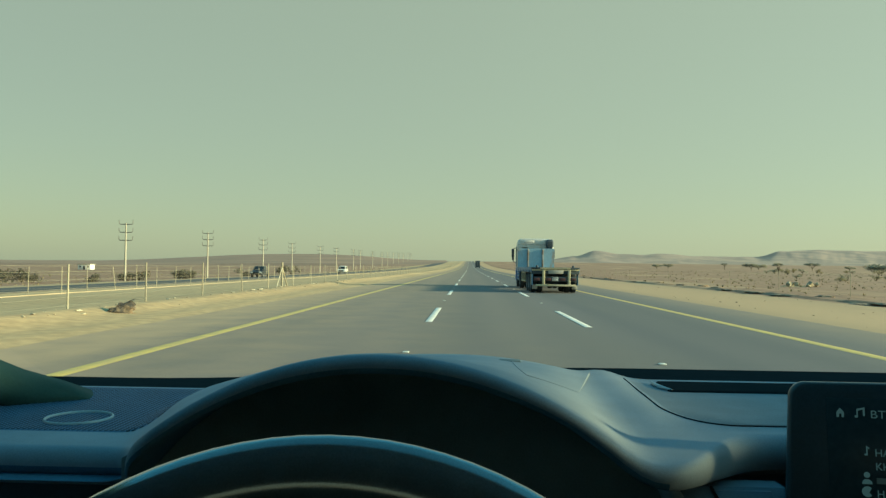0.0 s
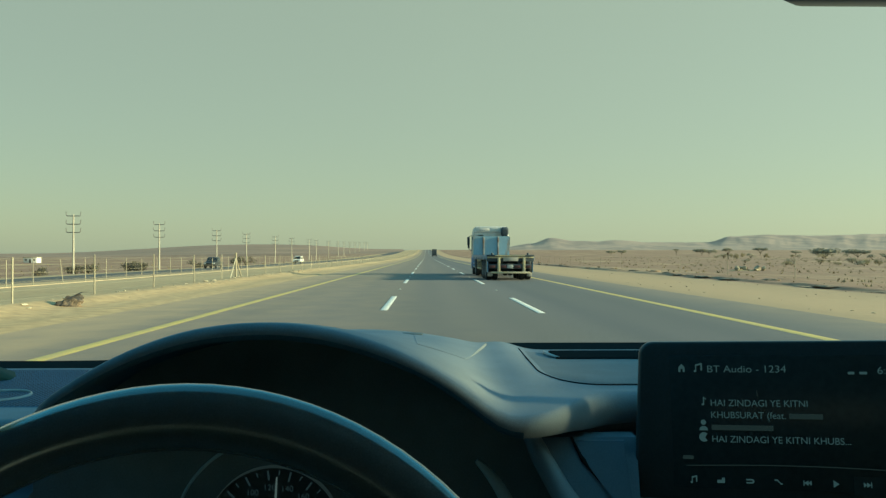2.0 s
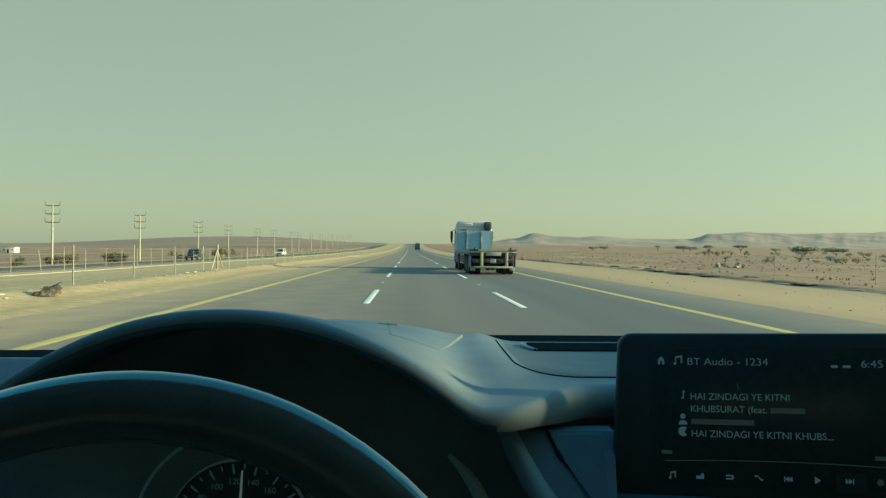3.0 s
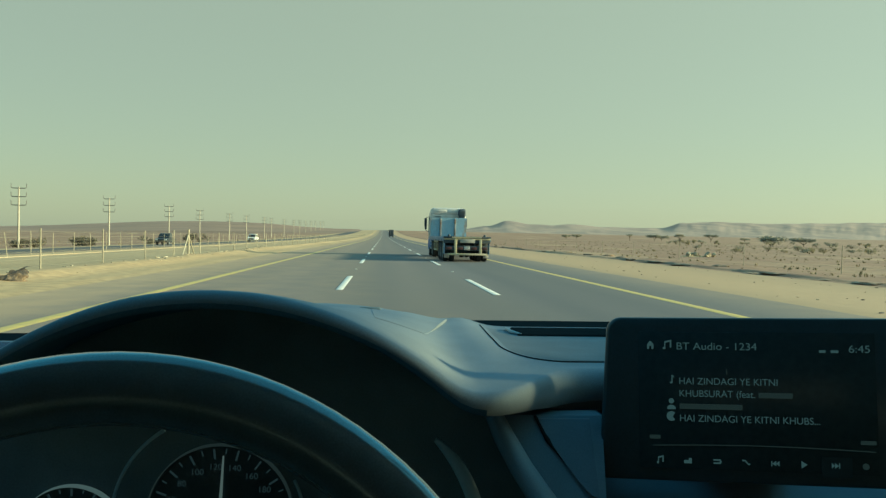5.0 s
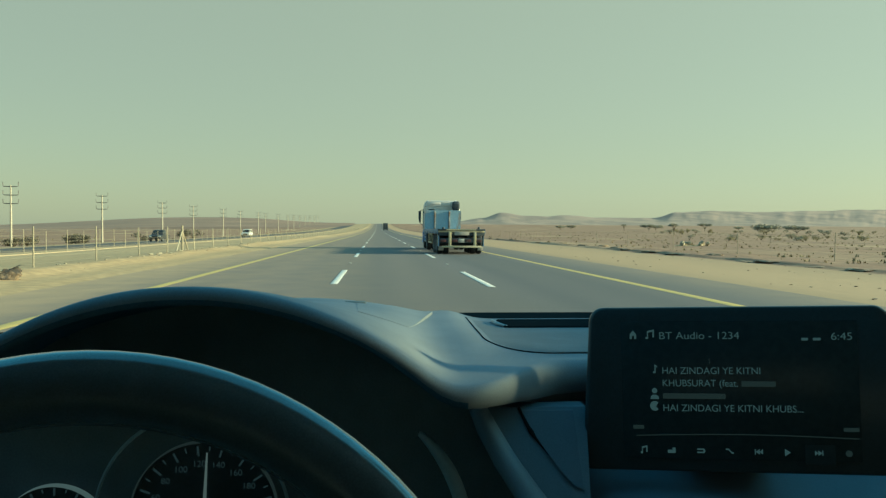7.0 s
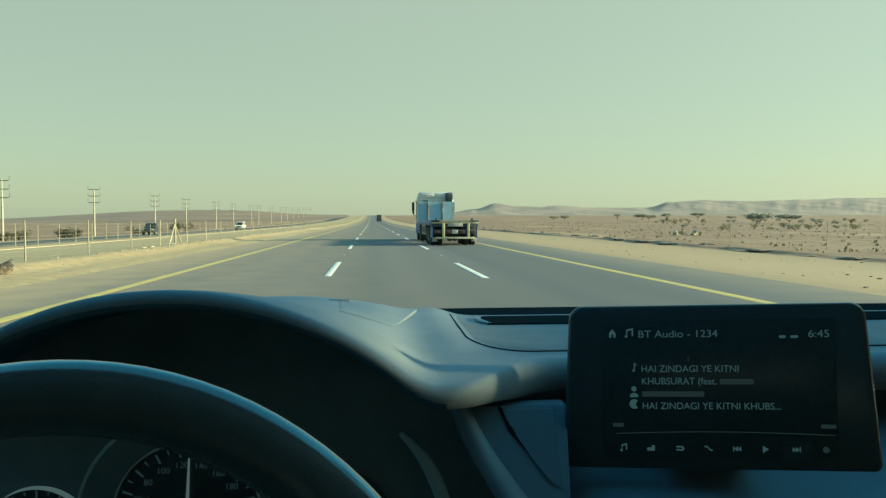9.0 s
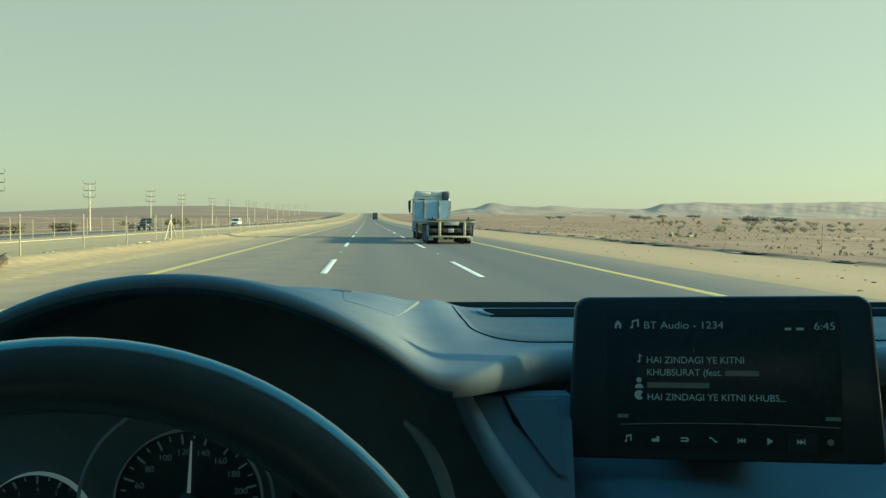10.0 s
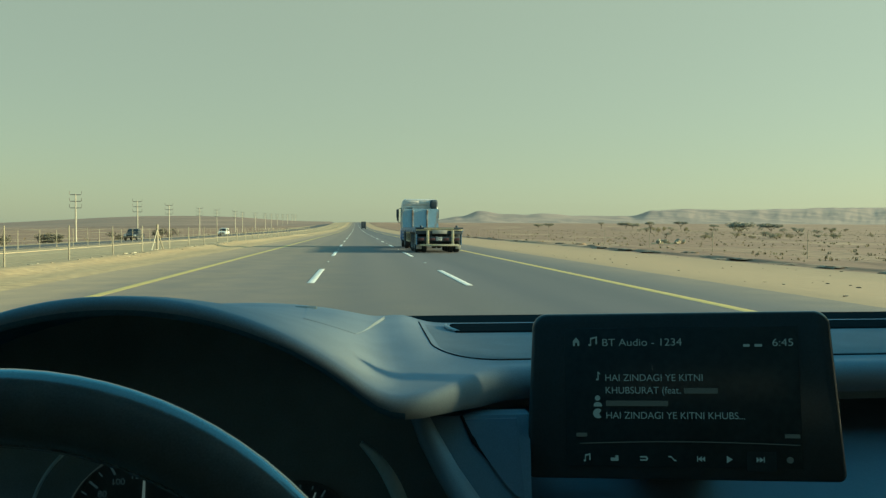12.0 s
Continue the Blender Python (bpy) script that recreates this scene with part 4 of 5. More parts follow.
def cabin():
    """Plain shell that closes the car round the camera; unseen parts shape its light."""
    c = thing("car_cabin", "plain interior shell of the car with open window bays", "car", (0.3, 0.3, 0.35), kind="structure")
    sh = (0.3, 0.3, 0.35)
    part("roof_lining", boxes((-0.62, 1.22, -1.6, 0.42, 1.60, 1.64)), HEADLINER, c, "light fabric headliner", shift=sh)
    # unseen strip, added to block part of the sky above the wheel
    part("windscreen_header", boxes((-0.62, 1.22, 0.42, 0.555, 1.53, 1.56), bevel=0.01), HEADLINER, c, "unseen header that narrows the sky's reflection on the wheel rim", shift=sh)
    part("floor_pan", boxes((-0.62, 1.22, -1.6, 1.35, 0.30, 0.35)), BLACK, c, shift=sh)
    for x0, x1 in ((-0.66, -0.62), (1.22, 1.26)):
        part("door_panel", boxes((x0, x1, -1.6, 1.2, 0.35, 1.06), bevel=0.01), TRIM, c, shift=sh)
        part("roof_rail", boxes((x0, x1, -1.6, 0.42, 1.50, 1.64), bevel=0.01), TRIM, c, shift=sh)
        part("centre_pillar", boxes((x0, x1, -0.08, 0.12, 1.06, 1.50)), TRIM, c, shift=sh)
        part("rear_pillar", boxes((x0, x1, -1.6, -1.1, 1.06, 1.50)), TRIM, c, shift=sh)
    part("side_panel", boxes((-0.66, -0.62, 0.12, 0.9, 1.06, 1.12), (-0.66, -0.62, 0.12, 0.9, 1.48, 1.64)), TRIM, c, shift=sh)
    # unseen walls in the rear window bays, added to keep light off the rim
    part("rear_side_panel", boxes((-0.66, -0.62, -1.1, -0.08, 1.06, 1.5)), TRIM, c, shift=sh)
    part("rear_side_panel", boxes((1.22, 1.26, -1.1, -0.08, 1.06, 1.5)), TRIM, c, shift=sh)
    # unseen pane, added to turn the side light blue
    part("side_glass", boxes((-0.642, -0.638, 0.12, 0.95, 1.11, 1.49)), sheet_glass("blue_light_tint", (0.4, 0.68, 0.9), 0.03), c, "unseen blue pane that tints the light from the side", shift=sh)
    # unseen panel and tinted pane, added to aim a sun patch at the hood
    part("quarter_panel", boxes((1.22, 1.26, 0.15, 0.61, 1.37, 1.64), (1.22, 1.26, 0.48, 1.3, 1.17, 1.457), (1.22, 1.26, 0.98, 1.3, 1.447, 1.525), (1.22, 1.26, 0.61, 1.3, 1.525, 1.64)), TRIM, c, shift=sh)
    part("quarter_glass", boxes((1.238, 1.242, 0.6, 0.99, 1.395, 1.53)), sheet_glass("sun_gap_tint", (0.88, 0.81, 0.72), 0.03), c, "unseen tinted pane that sets the sun falling on the hood", shift=sh)
    part("rear_wall", boxes((-0.66, 1.26, -1.66, -1.6, 0.35, 1.12)), BLACK, c, shift=sh)
    part("rear_rail", boxes((-0.66, 1.26, -1.66, -1.6, 1.5, 1.64)), TRIM, c, shift=sh)
    part("bulkhead", boxes((-0.66, 1.26, 1.335, 1.36, 0.35, 1.14)), BLACK, c, shift=sh)
    # front pillar, broad at the foot
    for s, foot in ((1, -0.56),):
        rings = []
        for k in range(31):
            v = k / 30
            y, z = 1.22 - 0.85 * v, 1.085 + 0.515 * v
            x = foot - s * (0.03 + 0.06 * v)
            w = 0.045 + min(0.13, 0.09 * math.exp(-(v - 0.17) / 0.05))
            rings.append([(x - s * 0.04, y - 0.03, z), (x + s * w * 0.55, y - 0.05, z), (x + s * w, y + 0.0, z), (x + s * w * 0.7, y + 0.05, z + 0.01), (x - s * 0.04, y + 0.06, z + 0.01)])
        bm = bmesh.new()
        loft(bm, rings, closed=True, cap=True)
        part("front_pillar", bm, TRIM, c, "grey-green trim of the front pillar", smooth=70, shift=sh)
    # unseen block, added to darken the pad on the driver's side
    bm = bmesh.new()
    loft(bm, [[(-0.66, y, z), (x, y, z), (x, y, z + 0.03), (-0.66, y, z + 0.03)] for x, y, z in ((-0.40, 0.42, 1.57), (-0.44, 0.68, 1.46), (-0.54, 0.95, 1.33))], closed=True, cap=True)
    part("pillar_cover", bm, TRIM, c, "unseen slanted block that keeps skylight off the driver's pad", shift=sh)
    g = bmesh.new()
    loft(g, [[(-0.60 + 1.80 * i / 12, y + 0.05 * (1 - (2 * i / 12 - 1) ** 2), z) for i in range(13)] for y, z in ((1.30, 1.15), (1.0, 1.30), (0.70, 1.455), (0.40, 1.605))])
    w = part("windscreen", g, GLASS, c, "clear raked windscreen", smooth=180, shift=sh)
    w.visible_shadow = False


def mirror():
    base = (0.40, 0.60, 1.505)
    r = thing("rear_view_mirror", "black rear-view mirror hanging below the headliner", "mirror", base)
    out = []
    for cx, cz, a0 in ((0.105, 0.018, 0), (-0.105, 0.018, 90), (-0.112, -0.014, 180), (0.112, -0.014, 270)):
        out += [(cx + 0.016 * math.cos(radians(a0 + 15 * k)), cz + 0.016 * math.sin(radians(a0 + 15 * k))) for k in range(7)]
    bm = bmesh.new()
    loft(bm, [[(x * f, y, z * f) for x, z in out] for f, y in ((0.93, -0.012), (1.0, -0.008), (1.0, 0.008), (0.85, 0.03))], closed=True, cap=True)
    part("mirror_housing", bm, GLOSSBLACK, r, smooth=50)
    bm = bmesh.new()
    plate(bm, [(x * 0.92, z * 0.88) for x, z in out], -0.0135, -0.0122)
    part("mirror_glass", bm, mat("mirror_silver", (0.8, 0.82, 0.82), 0.03, 1.0, vary=0.0, bump=0.0), r, "mirror glass")
    bm = bmesh.new()
    tube(bm, [(0, 0.02, 0.0), (0, 0.04, 0.05), (0, 0.03, 0.10)], [0.012, 0.01, 0.014], 10)
    part("mirror_stem", bm, BLACK, r)


dashboard()
instruments()
steering_wheel()
display()
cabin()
mirror()
for ob in list(scene.objects):
    if ob.parent is None and ob.name in ("dashboard", "instrument_cluster", "steering_wheel", "infotainment_display", "car_cabin", "rear_view_mirror"):
        ob.matrix_world = CAR @ ob.matrix_world


# ---- vehicles ----
def wheel(parent, x, y, r, w, name="wheel", face=-1):
    """A tyre with its rim, the axle along x; face: the side on which the dish shows."""
    m = pose(x, y, r, 0, 90 * face, 0)
    bm = spin(bmesh.new(), [(r * 0.56, -w / 2), (r * 0.62, -w / 2 - 0.012), (r * 0.90, -w / 2 - 0.008), (r * 0.985, -w / 2 + 0.03), (r, -w / 4), (r, w / 4), (r * 0.985, w / 2 - 0.03), (r * 0.90, w / 2 + 0.008), (r * 0.62, w / 2 + 0.012), (r * 0.56, w / 2)], 36, m)
    t = part(name, bm, RUBBER, parent, "dusty black tyre")
    bm = spin(bmesh.new(), [(0.0, w / 2 - 0.05), (r * 0.20, w / 2 - 0.04), (r * 0.22, w / 2 - 0.10), (r * 0.42, w / 2 - 0.12), (r * 0.50, w / 2 - 0.02), (r * 0.57, w / 2 + 0.005), (r * 0.57, -w / 2)], 28, m)
    part("rim", bm, RIM, t, "dusty steel rim")


def bars(parent, x0, x1, y, z, h, n, name="marking_bar", fill=0.7):
    w = (x1 - x0) / n
    for k in range(n):
        part(name, boxes((x0 + w * (k + 0.1), x0 + w * (k + 0.1 + fill), y - 0.004, y + 0.002, z, z + h)), INK, parent)


def trailer(at):
    t = thing("flatbed_trailer", "worn blue flatbed semi-trailer with a rusty headboard, standing empty", "trailer", at)
    L, X = 12.0, 1.25
    part("deck", boxes((-X + 0.03, X - 0.03, 0.05, L, 1.27, 1.35), bevel=0.01), BLUE_STEEL, t, "worn steel loading deck")
    for s in (-1, 1):
        part("side_rail", boxes((s * X - 0.03, s * X + 0.03, 0.0, L, 1.10, 1.355), bevel=0.008), BLUE_SHADED, t, "blue side rail with scraped edges, coloured darker as in shade")
        part("main_beam", boxes((s * 0.45 - 0.07, s * 0.45 + 0.07, 0.1, L - 0.4, 0.86, 1.26), bevel=0.01), CHASSIS, t)
    for k in range(9):
        part("cross_member", boxes((-1.2, 1.2, 0.9 + 1.3 * k, 0.98 + 1.3 * k, 1.12, 1.26)), CHASSIS, t)
    # headboard with two posts
    bm = bmesh.new()
    out = []
    for cx, cz, a0 in ((1.17, 2.58, 0), (-1.17, 2.58, 90), (-1.22, 1.38, 180), (1.22, 1.38, 270)):
        rr = 0.07 if cz > 2 else 0.02
        out += [(cx + rr * math.cos(radians(a0 + 18 * k)), cz + rr * math.sin(radians(a0 + 18 * k))) for k in range(6)]
    plate(bm, out, L - 0.06, L - 0.01)
    hb = part("headboard", bm, RUSTY, t, "pale blue headboard streaked with rust")
    for x in (-0.55, 0.45):
        part("headboard_post", boxes((x - 0.05, x + 0.05, L - 0.16, L - 0.06, 1.35, 2.6), bevel=0.01), RUST, hb, "bent rusty post")
    for z in (1.45, 2.0, 2.5):
        part("headboard_rib", boxes((-1.2, 1.2, L - 0.01, L + 0.03, z, z + 0.06)), BLUE_STEEL, hb)
    # rear frame, lamps, plate
    part("rear_beam", boxes((-X, X, -0.05, 0.05, 1.18, 1.265), bevel=0.01), YELLOW_STEEL, t, "yellow rear cross beam")
    part("rear_channel", boxes((-X, X, -0.02, 0.05, 1.0, 1.18), bevel=0.01), CHASSIS, t, "dark channel under the cross beam")
    part("rear_lip", boxes((-X - 0.02, X + 0.02, -0.09, 0.02, 1.27, 1.36), bevel=0.01), CHASSIS, t)
    part("rear_stripe", boxes((-0.82, 0.78, -0.10, -0.085, 1.285, 1.345)), YELLOW_STEEL, t, "faded yellow stripe")
    for x in (-0.62, 0.72):
        part("rear_post", boxes((x - 0.07, x + 0.07, -0.10, 0.02, 0.36, 1.20), bevel=0.008), YELLOW_STEEL, t, "yellow upright of the underrun guard")
    part("underrun_bar", boxes((-1.05, 1.05, -0.14, -0.02, 0.36, 0.46), bevel=0.015), YELLOW_STEEL, t, "yellow underrun bar")
    part("cream_panel", boxes((-0.38, 0.42, -0.075, -0.055, 1.02, 1.22), bevel=0.006), CREAM, t, "dusty blank cream panel")
    part("lamp_rail", boxes((-1.15, 1.12, -0.06, 0.0, 0.62, 0.86), bevel=0.01), CHASSIS, t)
    for x in (-0.98, -0.38, 0.36, 0.92):
        part("tail_lamp", boxes((x - 0.15, x + 0.15, -0.10, -0.06, 0.66, 0.80), bevel=0.012), RED_LENS, t, "red tail lamp")
    pl = part("number_plate", boxes((-0.16, 0.14, -0.09, -0.06, 0.64, 0.82), bevel=0.004), PLATE, t, "pale plate with unreadable bars")
    bars(pl, -0.14, 0.12, -0.092, 0.66, 0.05, 4)
    bars(pl, -0.14, 0.12, -0.092, 0.74, 0.05, 4)
    for s in (-1, 1):
        part("mud_flap", boxes((s * 1.06 - 0.14, s * 1.06 + 0.14, 0.32, 0.35, 0.2, 0.44), bevel=0.006), CREAM, t, "torn pale mud flap")
        part("side_panel", boxes((s * 1.2 - 0.015, s * 1.2 + 0.015, 0.04, 0.62, 0.42, 1.1)), BLUE_STEEL, t, "blue corner panel")
        part("corner_strip", boxes((s * 1.235 - 0.012, s * 1.235 + 0.012, 0.62, 0.72, 0.45, 1.12)), YELLOW_STEEL, t, "pale yellow strip")
        for y in (1.25, 2.50, 3.75):
            wheel(t, s * 1.08, y, 0.52, 0.28, face=s)
            wheel(t, s * 0.74, y, 0.52, 0.28, face=s)
        part("mud_guard", boxes((s * 1.0 - 0.2, s * 1.0 + 0.2, 0.75, 4.3, 1.05, 1.08)), CHASSIS, t)
        # open side guard
        for z in (0.50, 1.0):
            part("guard_rail", boxes((s * 1.2 - 0.02, s * 1.2 + 0.02, 5.1, 8.4, z, z + 0.08), bevel=0.006), YELLOW_STEEL, t, "faded yellow side guard rail")
        for y in (5.1, 6.2, 7.3, 8.33):
            part("guard_post", boxes((s * 1.2 - 0.025, s * 1.2 + 0.025, y, y + 0.07, 0.48, 1.12), bevel=0.006), YELLOW_STEEL, t)
        part("landing_leg", boxes((s * 0.7 - 0.07, s * 0.7 + 0.07, 8.7, 8.85, 0.35, 1.2), bevel=0.01), CHASSIS, t)
        for y in (0.9, 3.1, 5.6, 8.0, 10.4):
            part("lashing_hook", boxes((s * 1.285 - 0.02, s * 1.285 + 0.02, y, y + 0.1, 1.12, 1.2), bevel=0.01), CHASSIS, t)
    for y in (1.25, 2.5, 3.75):
        bm = bmesh.new()
        tube(bm, [(-1.0, y, 0.52), (1.0, y, 0.52)], 0.07, 12)
        part("axle", bm, CHASSIS, t)
    part("tool_box", boxes((-0.45, 0.45, 5.0, 6.0, 0.6, 0.9), bevel=0.03), CHASSIS, t)
    for x in (-0.95, 0.98):
        bm = bmesh.new()
        spin(bm, [(0.0, 0.11), (0.05, 0.10), (0.075, 0.05), (0.07, 0.0), (0.0, 0.0)], 14, pose(x, 0.3, 1.36))
        part("deck_stop", bm, CHASSIS, t, "small dark deck stop")


def tractor(at):
    t = thing("tractor_unit", "white and blue high-roof lorry tractor coupled to the trailer", "truck", at)
    y0, y1 = 12.35, 14.45
    # cab as rounded sections from the sill to the roof
    def ring(z, back, front, half, r=0.14):
        out = []
        for cx, cy, a0 in ((half - r, front - r, 0), (-half + r, front - r, 90), (-half + r, back + r, 180), (half - r, back + r, 270)):
            out += [(cx + r * math.cos(radians(a0 + 18 * k)), cy + r * math.sin(radians(a0 + 18 * k)), z) for k in range(6)]
        return out
    bm = bmesh.new()
    loft(bm, [ring(1.15, y0, y1, 1.22, 0.08), ring(1.6, y0, y1, 1.24, 0.08), ring(2.2, y0, y1 - 0.03, 1.24, 0.08), ring(2.7, y0, y1 - 0.16, 1.23, 0.08), ring(2.95, y0, y1 - 0.30, 1.21, 0.08), ring(3.15, y0, y1 - 0.55, 1.17, 0.09), ring(3.28, y0 + 0.01, y1 - 0.8, 1.11, 0.1), ring(3.33, y0 + 0.06, y1 - 0.95, 1.02, 0.1)], closed=True, cap=True)
    cab = part("cab", bm, WHITE_CAB, t, "dusty white cab", smooth=40)
    # pressed ribs on the back of the cab
    for z, h, x0, x1 in ((2.97, 0.24, -1.0, -0.1), (2.97, 0.24, -0.05, 0.6), (2.46, 0.34, -1.0, -0.45), (2.5, 0.11, -0.95, -0.5), (2.65, 0.11, -0.95, -0.5), (2.28, 0.07, -1.08, 1.08), (2.12, 0.07, -1.08, 1.08), (1.96, 0.07, -1.08, 1.08), (1.72, 0.14, -1.08, 1.08)):
        part("back_rib", boxes((x0, x1, y0 - 0.02, y0 + 0.02, z, z + h), bevel=0.015), WHITE_CAB, cab)
    bars(cab, -0.8, -0.15, y0 - 0.024, 3.04, 0.075, 8, fill=0.4)
    for s in (-1, 1):
        bm = bmesh.new()
        side_plate(bm, [(13.42, 1.93), (14.26, 1.78), (14.28, 2.2), (14.12, 2.72), (13.42, 2.72)], s * 1.215, s * 1.245)
        part("side_window", bm, CABGLASS, cab, "green-tinted side window")
        bm = bmesh.new()
        tube(bm, [(s * 1.248, 13.38, 1.2), (s * 1.25, 13.38, 2.76), (s * 1.23, 14.1, 2.78)], 0.008, 6)
        part("door_seam", bm, CHASSIS, cab)
        part("door_handle", boxes((s * 1.245 - 0.015, s * 1.245 + 0.015, 13.45, 13.62, 1.42, 1.52), bevel=0.01), CHASSIS, cab)
        part("locker_door", boxes((s * 1.24 - 0.012, s * 1.24 + 0.012, 12.62, 13.1, 1.5, 2.0), bevel=0.01), WHITE_CAB, cab)
        for k in range(5):
            part("marking_bar", boxes((s * 1.243 - 0.004, s * 1.243 + 0.004, 12.78 + 0.11 * k, 12.85 + 0.11 * k, 2.48, 2.62)), INK, cab)
        part("door_sticker", boxes((s * 1.246 - 0.004, s * 1.246 + 0.004, 13.75, 14.1, 1.55, 1.78)), LABELBLUE, cab, "blue sticker with plain bars")
        for k in range(2):
            part("marking_bar", boxes((s * 1.252 - 0.003, s * 1.252 + 0.003, 13.8, 14.05, 1.6 + 0.08 * k, 1.64 + 0.08 * k)), PLATE, cab)
        # mirrors on arms
        mi = part("mirror", boxes((s * 1.45 - 0.09, s * 1.45 + 0.09, 14.28, 14.38, 2.05, 2.66), bevel=0.035), CHASSIS, t, "black wing mirror")
        part("lower_mirror", boxes((s * 1.44 - 0.07, s * 1.44 + 0.07, 14.28, 14.38, 1.84, 2.06), bevel=0.03), CHASSIS, mi)
        bm = bmesh.new()
        tube(bm, [(s * 1.2, 14.2, 2.75), (s * 1.4, 14.34, 2.68), (s * 1.42, 14.34, 1.78), (s * 1.22, 14.25, 1.66)], 0.028, 8)
        part("mirror_arm", bm, CHASSIS, mi)
        # blue lower body, arch and steps
        part("lower_cab", boxes((s * 1.12 - 0.12, s * 1.12 + 0.12, 13.95, 14.5, 0.42, 1.18), bevel=0.04), BLUE_CAB, t, "blue lower corner and steps")
        part("step", boxes((s * 1.2 - 0.06, s * 1.2 + 0.06, 14.05, 14.4, 0.62, 0.66)), CHASSIS, t)
        bm = bmesh.new()
        arc = [(13.45 + 0.62 * math.cos(radians(a)), 0.56 + 0.62 * math.sin(radians(a))) for a in range(5, 181, 13)]
        loft(bm, [[(s * 1.25, y, z) for y, z in arc], [(s * 0.85, y, z) for y, z in arc], [(s * 0.85, 13.45 + (y - 13.45) * 1.14, 0.56 + (z - 0.56) * 1.14) for y, z in arc], [(s * 1.25, 13.45 + (y - 13.45) * 1.14, 0.56 + (z - 0.56) * 1.14) for y, z in arc], [(s * 1.25, y, z) for y, z in arc]])
        part("wheel_arch", bm, BLUE_CAB, t, "blue wheel arch")
        part("rear_wing", boxes((s * 1.15 - 0.1, s * 1.15 + 0.1, 12.3, 12.72, 0.55, 1.2), bevel=0.06), BLUE_CAB, t, "blue wing behind the front wheel")
        part("sill_band", boxes((s * 1.235 - 0.012, s * 1.235 + 0.012, 12.4, 13.3, 1.16, 1.34), bevel=0.008), BLUE_CAB, t)
        wheel(t, s * 1.05, 13.45, 0.52, 0.30, face=s)
        wheel(t, s * 1.08, 9.95, 0.52, 0.28, face=s)
        wheel(t, s * 0.74, 9.95, 0.52, 0.28, face=s)
        for z in (0.5, 0.72, 0.94):
            part("side_skirt", boxes((s * 1.2 - 0.03, s * 1.2 + 0.03, 10.75, 12.2, z, z + 0.13), bevel=0.01), BLUE_SHADED, t, "side guard plank, coloured deep blue as in shade")
        part("fuel_tank", boxes((s * 0.85 - 0.3, s * 0.85 + 0.3, 10.9, 12.1, 0.5, 1.02), bevel=0.08), CHASSIS, t)
        part("chassis_rail", boxes((s * 0.42 - 0.05, s * 0.42 + 0.05, 8.9, 14.2, 0.72, 0.98)), CHASSIS, t)
        part("rear_fender", boxes((s * 0.92 - 0.32, s * 0.92 + 0.32, 9.5, 10.4, 1.02, 1.05), bevel=0.01), CHASSIS, t)
    def duct(z, x0, x1, back, r):
        out = []
        for cx, cy, a0 in ((x1 - r, y0 + 0.06 - r, 0), (x0 + r, y0 + 0.06 - r, 90), (x0 + r, back + r, 180), (x1 - r, back + r, 270)):
            out += [(cx + r * math.cos(radians(a0 + 18 * k)), cy + r * math.sin(radians(a0 + 18 * k)), z) for k in range(6)]
        return out
    bm = bmesh.new()
    loft(bm, [duct(1.4, 0.84, 1.12, y0 - 0.24, 0.06), duct(2.6, 0.84, 1.12, y0 - 0.24, 0.06), duct(2.74, 0.72, 1.17, y0 - 0.34, 0.1), duct(2.86, 0.68, 1.2, y0 - 0.38, 0.12), duct(3.12, 0.68, 1.2, y0 - 0.38, 0.12), duct(3.24, 0.74, 1.17, y0 - 0.3, 0.12), duct(3.29, 0.84, 1.1, y0 - 0.2, 0.08)], closed=True, cap=True)
    intake = part("air_intake", bm, TARP, t, "grey air intake snorkel with a rounded head", smooth=40)
    for k in range(5):
        part("intake_slat", boxes((0.74, 1.14, y0 - 0.388, y0 - 0.37, 2.85 + 0.055 * k, 2.87 + 0.055 * k)), CHASSIS, intake)
    # seam between the roof cap and the rear wall, and the gutter above the door
    part("roof_seam", boxes((-1.2, 1.2, y0 - 0.012, y0 + 0.02, 2.9, 2.918)), CHASSIS, cab)
    part("bumper", boxes((-1.2, 1.2, 14.35, 14.62, 0.4, 0.95), bevel=0.05), BLUE_CAB, t, "blue front bumper")
    part("windscreen", boxes((-1.08, 1.08, 14.32, 14.40, 1.95, 2.72), bevel=0.02), CARGLASS, t)
    part("fifth_wheel", boxes((-0.5, 0.5, 9.4, 10.5, 0.98, 1.08), bevel=0.02), CHASSIS, t)
    part("engine_block", boxes((-0.4, 0.4, 12.5, 14.2, 0.6, 1.14), bevel=0.05), CHASSIS, t)
    bm = bmesh.new()
    pts = [(-0.55 + 0.9 * k / 48 + 0.04 * math.cos(k * 0.9), 12.15 + 0.05 * math.sin(k * 0.9), 1.14 - 0.10 * math.sin(k / 48 * math.pi) + 0.04 * math.sin(k * 0.9)) for k in range(49)]
    tube(bm, pts, 0.016, 6)
    part("coiled_hose", bm, ORANGE, t, "orange coiled air hose")


